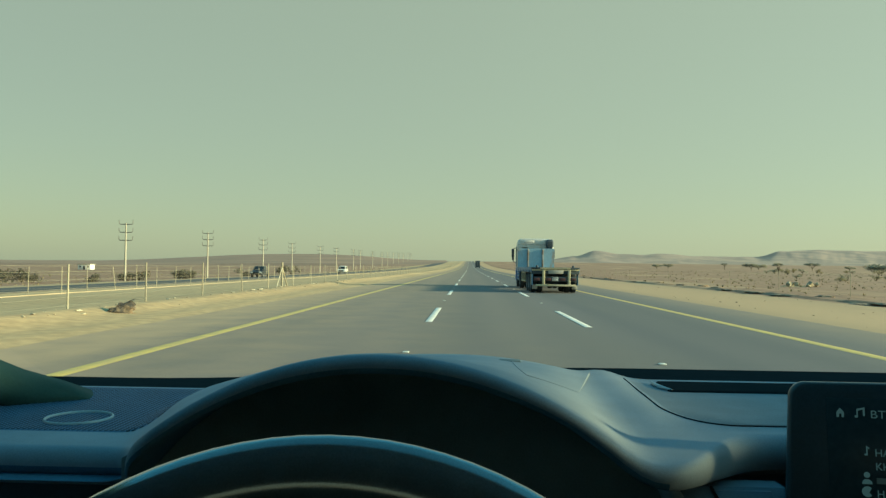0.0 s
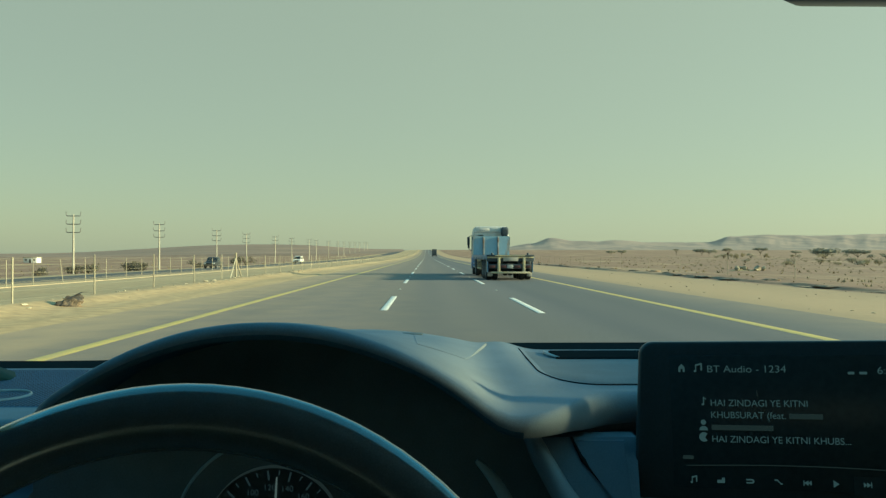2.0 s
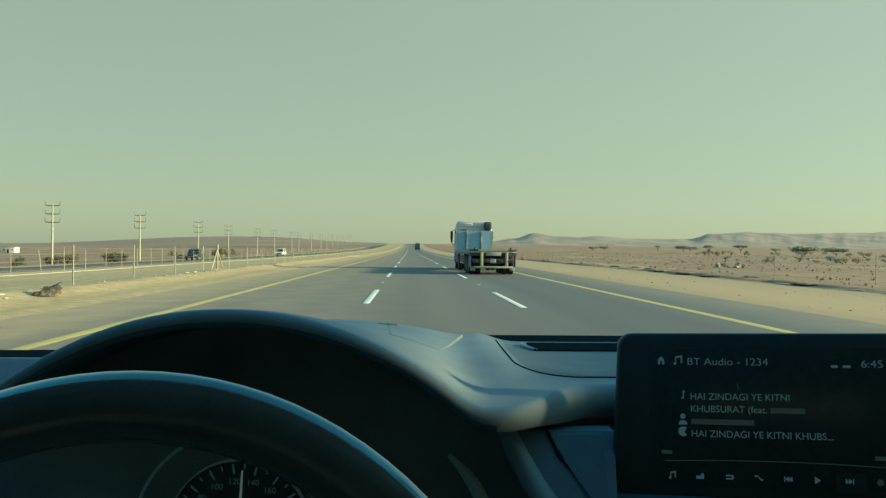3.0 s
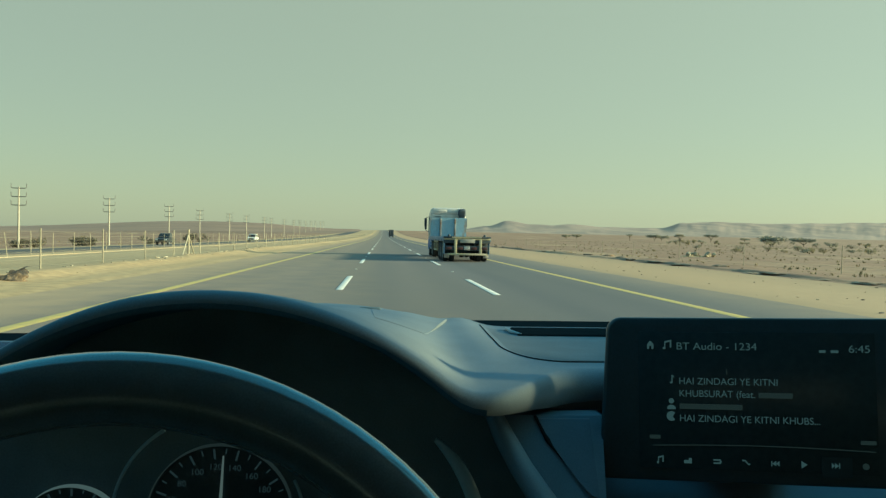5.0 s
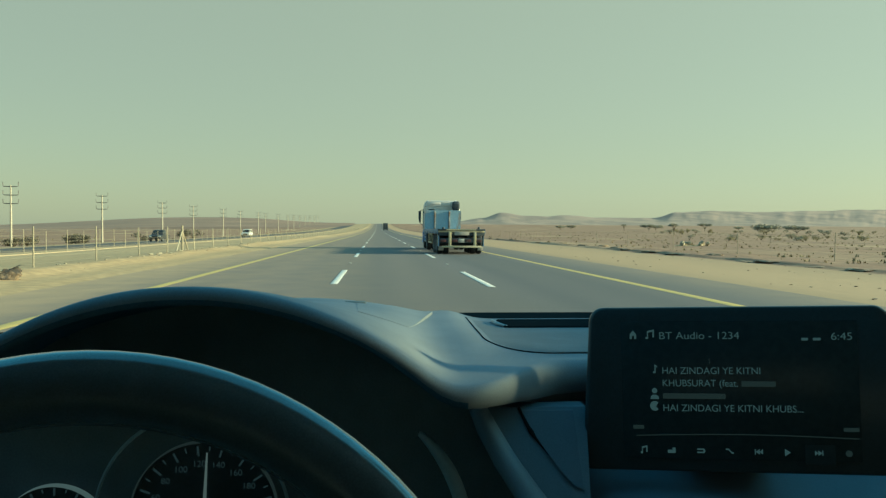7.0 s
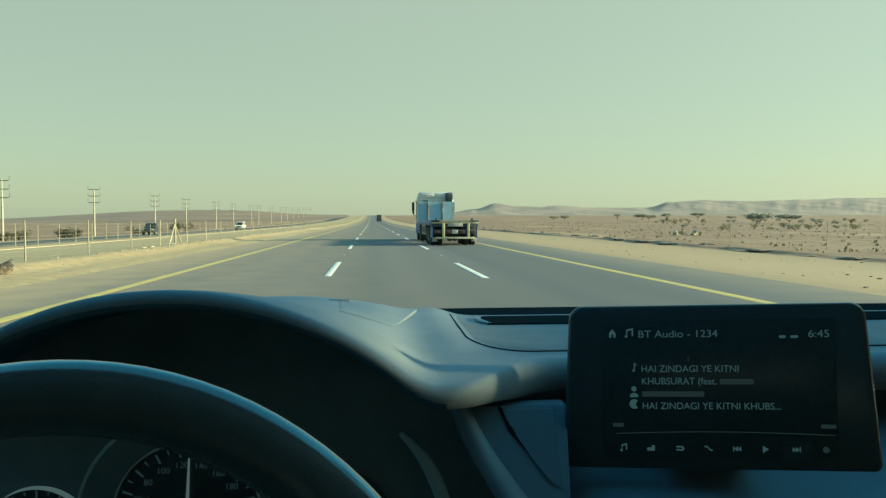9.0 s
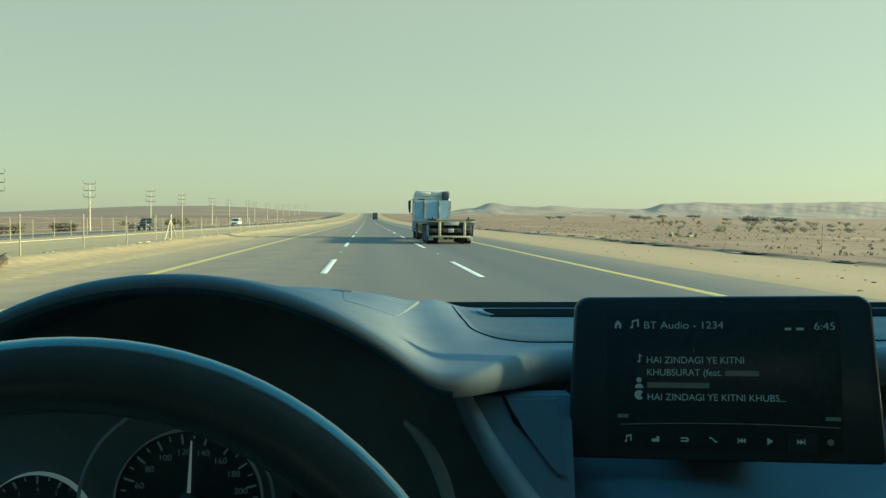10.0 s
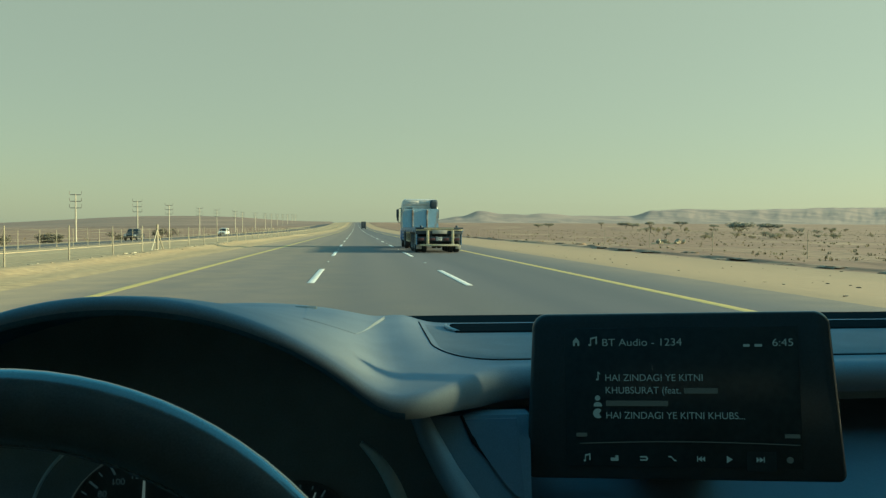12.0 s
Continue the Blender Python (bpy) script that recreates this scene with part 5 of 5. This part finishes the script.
def far_lorry(at):
    t = thing("box_lorry", "dark box lorry far ahead on the road", "truck", at)
    part("cargo_box", boxes((-1.25, 1.25, 0, 7.5, 1.0, 3.9), bevel=0.03), TARP, t, "dull grey cargo box")
    part("cab", boxes((-1.2, 1.2, 7.7, 9.5, 0.6, 3.2), bevel=0.15), CARDARK, t)
    part("chassis", boxes((-0.9, 0.9, 0.1, 9.3, 0.55, 1.0)), CHASSIS, t)
    part("underrun_bar", boxes((-1.1, 1.1, -0.05, 0.05, 0.45, 0.6)), CHASSIS, t)
    for s in (-1, 1):
        part("rear_door", boxes((s * 0.62 - 0.58, s * 0.62 + 0.58, -0.03, 0.0, 1.1, 3.8), bevel=0.01), TARP, t)
        for y in (1.4, 2.7, 8.4):
            wheel(t, s * 1.0, y, 0.5, 0.3, face=s)


def car(name, at, turn, paint, label, pickup):
    c = thing(name, label, "car", at, turn=turn)
    body = [(-2.4, 0.45), (-2.42, 0.95), (-2.3, 1.05), (1.1, 1.08), (2.2, 0.98), (2.42, 0.75), (2.4, 0.42)]
    bm = bmesh.new()
    side_plate(bm, body, -0.92, 0.92)
    bmesh.ops.bevel(bm, geom=list(bm.edges), offset=0.07, segments=3, affect="EDGES")
    part("body", bm, paint, c, smooth=50)
    back = -0.7 if pickup else -2.25
    bm = bmesh.new()
    loft(bm, [[(x, y, z) for x, y, z in ((-w, back, z0), (w, back, z0), (w, f, z0), (-w, f, z0))] for w, f, z0 in ((0.86, 1.15, 1.03), (0.80, 0.75, 1.45), (0.72, 0.42, 1.78), (0.62, 0.3, 1.82))], closed=True, cap=True)
    part("cabin_roof", bm, paint, c, smooth=50)
    for s in (-1, 1):
        for a, b in (((-0.62, 0.05), (0.12, 0.72)) if pickup else ((-2.05, -1.3), (-1.2, -0.35), (-0.25, 0.62))):
            bm = bmesh.new()
            loft(bm, [[(s * 0.868, a, 1.1), (s * 0.868, b, 1.1), (s * 0.765, b - 0.1, 1.66), (s * 0.765, a, 1.66)], [(s * 0.80, a, 1.1), (s * 0.80, b, 1.1), (s * 0.70, b - 0.1, 1.66), (s * 0.70, a, 1.66)]], closed=True, cap=True)
            part("side_window", bm, CARGLASS, c)
        for y in (-1.45, 1.5):
            wheel(c, s * 0.84, y, 0.38, 0.24, face=s)
        part("headlamp", boxes((s * 0.68 - 0.18, s * 0.68 + 0.18, 2.34, 2.44, 0.72, 0.9), bevel=0.03), PLATE, c)
    bm = bmesh.new()
    loft(bm, [[(-0.76, 1.13, 1.10), (0.76, 1.13, 1.10), (0.66, 0.54, 1.72), (-0.66, 0.54, 1.72)], [(-0.74, 1.0, 1.10), (0.74, 1.0, 1.10), (0.64, 0.42, 1.70), (-0.64, 0.42, 1.70)]], closed=True, cap=True)
    part("windscreen", bm, CARGLASS, c)
    part("grille", boxes((-0.48, 0.48, 2.37, 2.45, 0.55, 0.88), bevel=0.02), CARDARK, c)


trailer((4.55, 41.0, 0))
tractor((4.55, 41.0, 0))
far_lorry((4.4, 410, rise(410)))
car("sport_utility_car", (-29.5, 178, -0.62), 180, CARWHITE, "white off-road car on the opposite carriageway", False)
car("pickup", (-33.5, 122, -0.72), 180, CARDARK, "dark pickup on the opposite carriageway", True)


# ---- along the road: fences, poles, trees, stones ----
def fence(x, first, step, count, tall, label, group, sag, thick=1.0):
    f = thing("fence", label, "fence", (x, 0, 0), group=group)
    rnd = random.Random(int(abs(x) * 10))
    meshes = []
    for lean in (0.0, 1.0, -1.2, 7.0):
        bm = bmesh.new()
        r = radians(lean)
        tube(bm, [(0, 0, -0.2), (0, math.sin(r) * tall * 0.5, tall * 0.5), (0, math.sin(r) * tall, tall)], [0.029 * thick, 0.027 * thick, 0.025 * thick], 7)
        meshes.append(bm)
    made = []
    for bm in meshes:
        ob = part("post", bm, POST, f)
        made.append(ob.data)
        bpy.data.objects.remove(ob)
    tops = []
    for k in range(count):
        y = first + step * k + rnd.uniform(-0.35, 0.35)
        ob = new("post", made[3 if rnd.random() < 0.12 else rnd.randrange(3)])
        ob.parent = f
        z = height(x, y)
        ob.location, ob.rotation_euler = (0, y, z), (0, 0, rnd.uniform(0, 6.28))
        ob.scale = (1, 1, rnd.uniform(0.94, 1.05))
        tops.append((y, z))
    for h in (0.12, 0.36, 0.60, 0.85, 1.1, tall - 0.08):
        pts = []
        for (ya, za), (yb, zb) in zip(tops, tops[1:]):
            pts += [(0.02, ya, za + h), (0.02, (ya + yb) / 2, (za + zb) / 2 + h - sag * rnd.uniform(0.3, 1.0))]
        bm = bmesh.new()
        tube(bm, pts + [(0.02, tops[-1][0], tops[-1][1] + h)], 0.004, 4, cap=False)
        part("wire", bm, WIRE, f)
    return f


def median_edging(x):
    """A low pale concrete edging along the foot of the far fence."""
    e = thing("median_edging", "low pale concrete edging along the median", "kerb", kind="structure")
    bm = bmesh.new()
    loft(bm, [[(x - 0.1, y, height(x, y) - 0.05), (x - 0.08, y, height(x, y) + 0.045), (x + 0.08, y, height(x, y) + 0.045), (x + 0.11, y, height(x, y) - 0.05)] for y in steps((20, 150, 2.5), (150, 700, 12))])
    part("edging", bm, SAND, e)


def fence_brace(at):
    """A straining post with two slanting stays."""
    b = thing("fence_strainer", "wooden straining post with two slanting stays", "fence", at)
    bm = bmesh.new()
    tube(bm, [(0, 0, -0.2), (0, 0, 1.5)], 0.06, 10)
    part("post", bm, POST, b)
    for s in (-1, 1):
        bm = bmesh.new()
        tube(bm, [(0, s * 0.06, 1.15), (0, s * 1.35, 0.02)], 0.035, 8)
        part("stay", bm, POST, b)


def power_pole():
    p = thing("power_pole", "slim pale power pole with three crossarms", "power pole", (-75, 165, -3.2), group="power line poles")
    H = 13.2
    bm = bmesh.new()
    tube(bm, [(0, 0, -0.5), (0, 0, H * 0.5), (0, 0, H)], [0.26, 0.20, 0.14], 12)
    part("mast", bm, POLE, p, "pale tapering mast")
    for z in (H - 0.25, H - 2.0, H - 3.75):
        bm = bmesh.new()
        tube(bm, [(-1.55, 0, z + 0.75), (-1.5, 0, z + 0.1), (-1.3, 0, z), (0, 0, z - 0.02), (1.3, 0, z), (1.5, 0, z + 0.1), (1.55, 0, z + 0.75)], [0.06, 0.07, 0.08, 0.10, 0.08, 0.07, 0.06], 6)
        arm = part("crossarm", bm, ARM, p, "dark crossarm with upturned ends")
        for s in (-1, 1):
            bm = spin(bmesh.new(), [(0.0, 0.0), (0.09, 0.02), (0.05, 0.08), (0.09, 0.14), (0.05, 0.2), (0.0, 0.24)], 8, pose(s * 1.55, 0, z + 0.72))
            part("insulator", bm, ARM, arm)
    return p


def leafy(bm, centre, size, n, rnd, flat=0.5, leaf=0.3):
    """A clump of small leaf sprays, uneven, with gaps."""
    for _ in range(n):
        d = Vector((rnd.gauss(0, 1), rnd.gauss(0, 1), rnd.gauss(0, 1))).normalized() * rnd.random() ** 0.4
        c = Vector(centre) + Vector((d.x * size, d.y * size, d.z * size * flat))
        u = Vector((rnd.gauss(0, 1), rnd.gauss(0, 1), rnd.gauss(0, 0.5))).normalized() * leaf * rnd.uniform(0.6, 1.4)
        w = u.orthogonal().normalized() * leaf * rnd.uniform(0.3, 0.6)
        vs = [bm.verts.new(c + q) for q in (-u, w, u, -w)]
        bm.faces.new(vs)


def acacia(at, tall, spread, seed, label, flat=0.3, dry=False):
    rnd = random.Random(seed)
    tall, spread = tall * 0.84, spread * 0.84
    t = thing("acacia_tree", label, "tree", (at[0], at[1], at[2] + rise(at[1])), group="desert trees")
    bm = bmesh.new()
    fork = tall * 0.26
    lean = rnd.uniform(-0.1, 0.1) * tall
    tube(bm, [(0, 0, -0.3), (lean * 0.3, 0, fork * 0.5), (lean * 0.6, 0, fork)], [tall * 0.045, tall * 0.034, tall * 0.03], 8)
    ends = []
    for k in range(7):
        a = k * math.tau / 7 + rnd.uniform(-0.3, 0.3)
        r = spread * rnd.uniform(0.3, 0.85)
        e = (lean + r * math.cos(a), r * math.sin(a), tall * rnd.uniform(0.78, 0.95))
        tube(bm, [(lean * 0.6, 0, fork * 0.95), (lean * 0.6 + r * 0.4 * math.cos(a), r * 0.4 * math.sin(a), fork + (tall - fork) * 0.5), e], [tall * 0.022, tall * 0.014, tall * 0.006], 5)
        ends.append(e)
    part("trunk", bm, BARK, t, "forked dark trunk and limbs")
    bm = bmesh.new()
    for e in ends + [(lean, 0, tall * 0.92)] + [(lean + spread * rnd.uniform(-0.7, 0.7), spread * rnd.uniform(-0.7, 0.7), tall * rnd.uniform(0.85, 0.98)) for _ in range(5)]:
        leafy(bm, e, spread * rnd.uniform(0.28, 0.42), 110, rnd, flat, spread * 0.06)
    part("crown", bm, DRYLEAF if dry else LEAF, t, "flat uneven crown of small leaves")


def shrub(at, size, seed, dry, dark=False):
    rnd = random.Random(seed)
    s = thing("shrub", "dry straw-brown desert shrub" if dry else "dark brown thorn bush" + " beyond the opposite carriageway" if dark else "dark green rounded desert shrub", "shrub", at, group="desert shrubs")
    bm = bmesh.new()
    for k in range(5):
        a = rnd.uniform(0, 6.28)
        tube(bm, [(0, 0, -0.1), (0.5 * size * math.cos(a), 0.5 * size * math.sin(a), size * rnd.uniform(0.6, 1.0))], [0.05 * size, 0.015 * size], 5)
    part("stems", bm, BARK, s)
    bm = bmesh.new()
    for k in range(7):
        leafy(bm, (rnd.uniform(-0.8, 0.8) * size, rnd.uniform(-0.8, 0.8) * size, size * rnd.uniform(0.3, 0.85)), size * 0.42, 60, rnd, 0.75, size * 0.09)
    part("foliage", bm, DRYLEAF if dry else DARKLEAF if dark else LEAF, s)


def rock_mesh(seed, flat):
    rnd = random.Random(seed)
    bm = bmesh.new()
    bmesh.ops.create_icosphere(bm, subdivisions=1, radius=0.5)
    for v in bm.verts:
        v.co *= rnd.uniform(0.65, 1.15)
        v.co.z *= flat
    return bm


def stones():
    """Loose stones and scraps along both verges, and tufts on the plain."""
    rnd = random.Random(7)
    kinds = []
    for k in range(5):
        ob = part("stone", rock_mesh(k, 0.6), STONE if k < 3 else DARKSTONE)
        kinds.append(ob.data)
        bpy.data.objects.remove(ob)
    spots = []
    for _ in range(230):
        spots.append((rnd.gauss(-10.0, 0.45), rnd.uniform(14, 70), 0.03 + 0.12 * rnd.random() ** 2, rnd.randrange(3)))
    for _ in range(90):
        spots.append((rnd.uniform(9.6, 17), 12 + 55 * rnd.random() ** 1.5, rnd.uniform(0.02, 0.085), rnd.choice((0, 2, 3, 3, 4))))
    for x, y, r, k in spots:
        ob = new("stone", kinds[k])
        tagged(ob, "small pale loose stone on the sand" if k < 3 else "small dark scrap lying on the sand", "stone", "loose stones on the verge")
        ob.matrix_world = pose(x, y, height(x, y) + r * 0.12, 0, 0, rnd.uniform(0, 360)) @ Matrix.Diagonal((r * rnd.uniform(0.8, 2.2), r, r * rnd.uniform(0.5, 1.1), 1))
    bm = bmesh.new()
    for _ in range(4200):
        d = 30 + 400 * rnd.random() ** 1.6
        x = rnd.uniform(18.6, 30 + 0.75 * d)
        s = (0.04 + 0.15 * rnd.random() ** 3) * (1 + d / 400)
        for k in range(5):
            a = rnd.uniform(0, 6.28)
            base = Vector((x + rnd.gauss(0, s * 0.3), d + rnd.gauss(0, s * 0.3), height(x, d) - 0.02))
            tip = base + Vector((math.cos(a) * s * 0.6, math.sin(a) * s * 0.6, s))
            w = Vector((-math.sin(a), math.cos(a), 0)) * s * 0.26
            bm.faces.new([bm.verts.new(p) for p in (base - w, base + w, tip)])
    for _ in range(700):
        d = 60 + 300 * rnd.random() ** 1.5
        x = -rnd.uniform(42, 60 + 0.6 * d)
        s = rnd.uniform(0.08, 0.28) * (1 + d / 300)
        for k in range(5):
            a = rnd.uniform(0, 6.28)
            base = Vector((x + rnd.gauss(0, s * 0.3), d + rnd.gauss(0, s * 0.3), height(x, d) - 0.02))
            tip = base + Vector((math.cos(a) * s * 0.6, math.sin(a) * s * 0.6, s))
            w = Vector((-math.sin(a), math.cos(a), 0)) * s * 0.26
            bm.faces.new([bm.verts.new(p) for p in (base - w, base + w, tip)])
    ob = part("grass_tufts", bm, DRYLEAF, smooth=180)
    tagged(ob, "sparse dry grass tufts scattered over the desert plain", "grass", kind="stuff")


def torn_tyre(at, turn):
    """A burst lorry tyre, crumpled on the sand."""
    t = thing("burst_tyre", "crumpled piece of burst black tyre lying on the sand", "tyre", at, turn=turn)
    bm = bmesh.new()
    bmesh.ops.create_icosphere(bm, subdivisions=4, radius=1)
    for v in bm.verts:
        c = v.co.copy()
        k = 1 + 0.35 * noise.noise(c * 1.7) + 0.25 * noise.noise(c * 4) + 0.12 * noise.noise(c * 9)
        v.co = Vector((c.x * 0.36 * k, c.y * 0.2 * k, max(-0.02, c.z * 0.2 * k + 0.07 + 0.10 * c.x)))
    part("casing", bm, TORN, t, smooth=50)
    bm = bmesh.new()
    loft(bm, [[(-0.1, -0.12, 0.16), (-0.05, 0.12, 0.15)], [(0.12, -0.1, 0.30), (0.15, 0.1, 0.31)], [(0.30, -0.06, 0.37), (0.30, 0.07, 0.38)], [(0.44, -0.02, 0.36), (0.43, 0.03, 0.36)]])
    bmesh.ops.solidify(bm, geom=bm.faces[:], thickness=0.03)
    part("loose_tread", bm, TORN, t, "torn strip of tread")
    bm = bmesh.new()
    loft(bm, [[(-0.75, -0.05, 0.02), (-0.72, 0.06, 0.02)], [(-0.55, -0.08, 0.07), (-0.5, 0.08, 0.06)], [(-0.25, -0.1, 0.04), (-0.2, 0.1, 0.05)]])
    bmesh.ops.solidify(bm, geom=bm.faces[:], thickness=0.025)
    part("loose_strip", bm, TORN, t)


def soil_mounds():
    """Crumbled soil heaps along the edge where the graded verge ends."""
    rnd = random.Random(5)
    for k in range(30):
        y = 18 + 3.6 * k + rnd.uniform(-1.5, 1.5)
        x = 17.7 + rnd.uniform(-0.3, 1.1)
        bm = bmesh.new()
        bmesh.ops.create_icosphere(bm, subdivisions=3, radius=1)
        long, tall = rnd.uniform(0.3, 1.1), rnd.uniform(0.04, 0.12)
        for v in bm.verts:
            c = v.co.copy()
            q = 1 + 0.35 * noise.noise(c * 1.6 + Vector((k, 0, 0))) + 0.2 * noise.noise(c * 5 + Vector((0, k, 0)))
            v.co = Vector((c.x * 0.5 * q, c.y * long * q, max(-0.1, c.z * tall * q)))
        ob = part("soil_mound", bm, CLOD, smooth=60)
        ob.matrix_world = pose(x, y, height(x, y) - 0.02, 0, 0, rnd.uniform(-25, 25))
        tagged(ob, "low crumbled heap of brown soil at the verge edge", "mound", "soil heaps at the verge edge")


def far_hut(at):
    h = thing("desert_hut", "small whitewashed hut with a dark doorway far off", "building", at)
    part("wall", boxes((-3.5, 3.5, -2.5, 2.5, -0.5, 2.6), bevel=0.05), CARWHITE, h, "whitewashed wall")
    part("roof", boxes((-3.8, 3.8, -2.8, 2.8, 2.6, 2.85), bevel=0.03), CONCRETE, h, "flat roof slab")
    part("door", boxes((-0.5, 0.5, -2.56, -2.49, -0.4, 1.7)), CARDARK, h, "dark doorway")
    for x in (-2.2, 2.2):
        part("window", boxes((x - 0.45, x + 0.45, -2.55, -2.49, 0.9, 1.8)), CARDARK, h, "dark window")


def culvert_wall(at):
    c = thing("culvert_wall", "low pale concrete culvert wall at the road edge", "wall", at)
    part("coping", boxes((-0.2, 0.2, -4.0, 4.0, 0.30, 0.45), bevel=0.02), CONCRETE, c)
    part("face", boxes((-0.14, 0.14, -3.9, 3.9, -0.4, 0.30)), CONCRETE, c)


def rubble(at):
    r = thing("rubble_heap", "heap of broken pale blocks on a sand mound", "rubble", at)
    rnd = random.Random(11)
    bm = spin(bmesh.new(), [(1.6, -0.1), (1.1, 0.04), (0.6, 0.1), (0.0, 0.12)], 22, pose(0, 0, 0))
    for v in bm.verts:
        v.co += Vector((rnd.uniform(-0.2, 0.2), rnd.uniform(-0.2, 0.2), rnd.uniform(-0.06, 0.06)))
    part("mound", bm, GROUND, r, smooth=180)
    for k in range(9):
        bm = boxes((-0.35, 0.35, -0.25, 0.25, -0.2, 0.3), bevel=0.05)
        bmesh.ops.transform(bm, matrix=pose(rnd.uniform(-1.4, 1.8), rnd.uniform(-1.2, 0.6), rnd.uniform(0.1, 0.25), rnd.uniform(-40, 40), rnd.uniform(-40, 40), rnd.uniform(0, 90)) @ Matrix.Scale(rnd.uniform(0.3, 0.7), 4), verts=bm.verts)
        part("block", bm, STONE, r)


fence(-11.5, 10.5, 5.6, 90, 1.36, "weathered post-and-wire fence along the sandy median", "median fences", 0.02)
fence(-23.8, 30.0, 3.5, 110, 1.65, "second post-and-wire fence at the far side of the median", "median fences", 0.04, 0.8)
median_edging(-23.5)
fence(20.6, 14.0, 9.5, 40, 1.25, "sparse wire fence at the edge of the plain", "verge fence", 0.05, 0.6)
fence_brace((-11.3, 46.2, height(-11.3, 46.2)))
first_pole = power_pole()
for y in (214, 271, 322, 380, 428, 482, 525, 589, 642, 695, 750, 806, 862, 920, 980):
    copy_thing(first_pole, pose(-75 + (y % 7) * 0.3, y, -3.1 + rise(y)))
acacia((122, 505, 0.0), 3.0, 4.5, 1, "small flat-topped acacia on the plain", 0.5)
acacia((133, 520, 0.0), 3.2, 5.0, 2, "low spreading acacia on the plain", 0.5)
acacia((164, 500, 0.3), 4.5, 2.6, 3, "slender acacia with a tufted crown")
acacia((181, 500, 0.0), 4.2, 6.5, 4, "broad dark acacia with a flat crown", 0.5)
acacia((190, 512, 0.0), 3.6, 6.0, 5, "broad grey-green acacia with thin crown", 0.5)
acacia((216, 492, 0.3), 5.0, 6.0, 6, "rounded dense acacia on the plain", 0.4)
acacia((243, 500, 0.0), 3.0, 4.5, 7, "low flat acacia on the plain", 0.5)
acacia((100, 252, 0.1), 4.2, 2.6, 8, "lone umbrella acacia with a bare trunk")
acacia((143, 272, -0.2), 3.8, 7.0, 9, "wide umbrella acacia standing in a grove", 0.5)
acacia((165, 290, -0.2), 3.6, 6.0, 10, "umbrella acacia at the edge of a grove", 0.45)
shrub((152, 250, 0.0), 1.9, 61, False)
shrub((163, 256, 0.0), 1.6, 62, False)
rs = random.Random(21)
for k in range(22):
    d = rs.uniform(230, 420)
    shrub((d * rs.uniform(0.38, 0.68), d, 0.2 + rise(d)), rs.uniform(0.8, 1.8), k, k % 3 != 0)
for k, (o, d, s) in enumerate(((-820, 150, 1.9), (-790, 155, 2.2), (-770, 150, 1.6), (-660, 158, 1.6), (-600, 165, 1.8), (-580, 168, 2.2), (-510, 180, 2.4), (-490, 176, 2.0), (-395, 230, 2.2), (-330, 300, 2.5), (-310, 310, 2.8))):
    shrub((o / 1358 * d * 1.02, d, height(o / 1358 * d, d) - 0.05), s * 1.25, 100 + k, False, True)
for k in range(14):
    d = rs.uniform(70, 230)
    x = max(24.0, d * rs.uniform(0.3, 0.66))
    shrub((x, d, height(x, d) - 0.03), rs.uniform(0.25, 0.5), 200 + k, k % 4 != 0)
# belt of pale olive bushes across the plain
for k in range(22):
    d, q = rs.uniform(122, 185), radians(rs.gauss(29.5, 3.4))
    x, y = d * math.sin(q), d * math.cos(q)
    shrub((x, y, height(x, y) - 0.05), rs.uniform(0.45, 1.0), 300 + k, k % 5 != 0)
soil_mounds()
far_hut((-213, 420, height(-213, 420) + 0.3))
culvert_wall((10.0, 86, -0.05))
rubble((27.5, 66, height(27.5, 66)))
torn_tyre((-9.2, 20.3, height(-9.2, 20.3) - 0.02), 35)
stones()
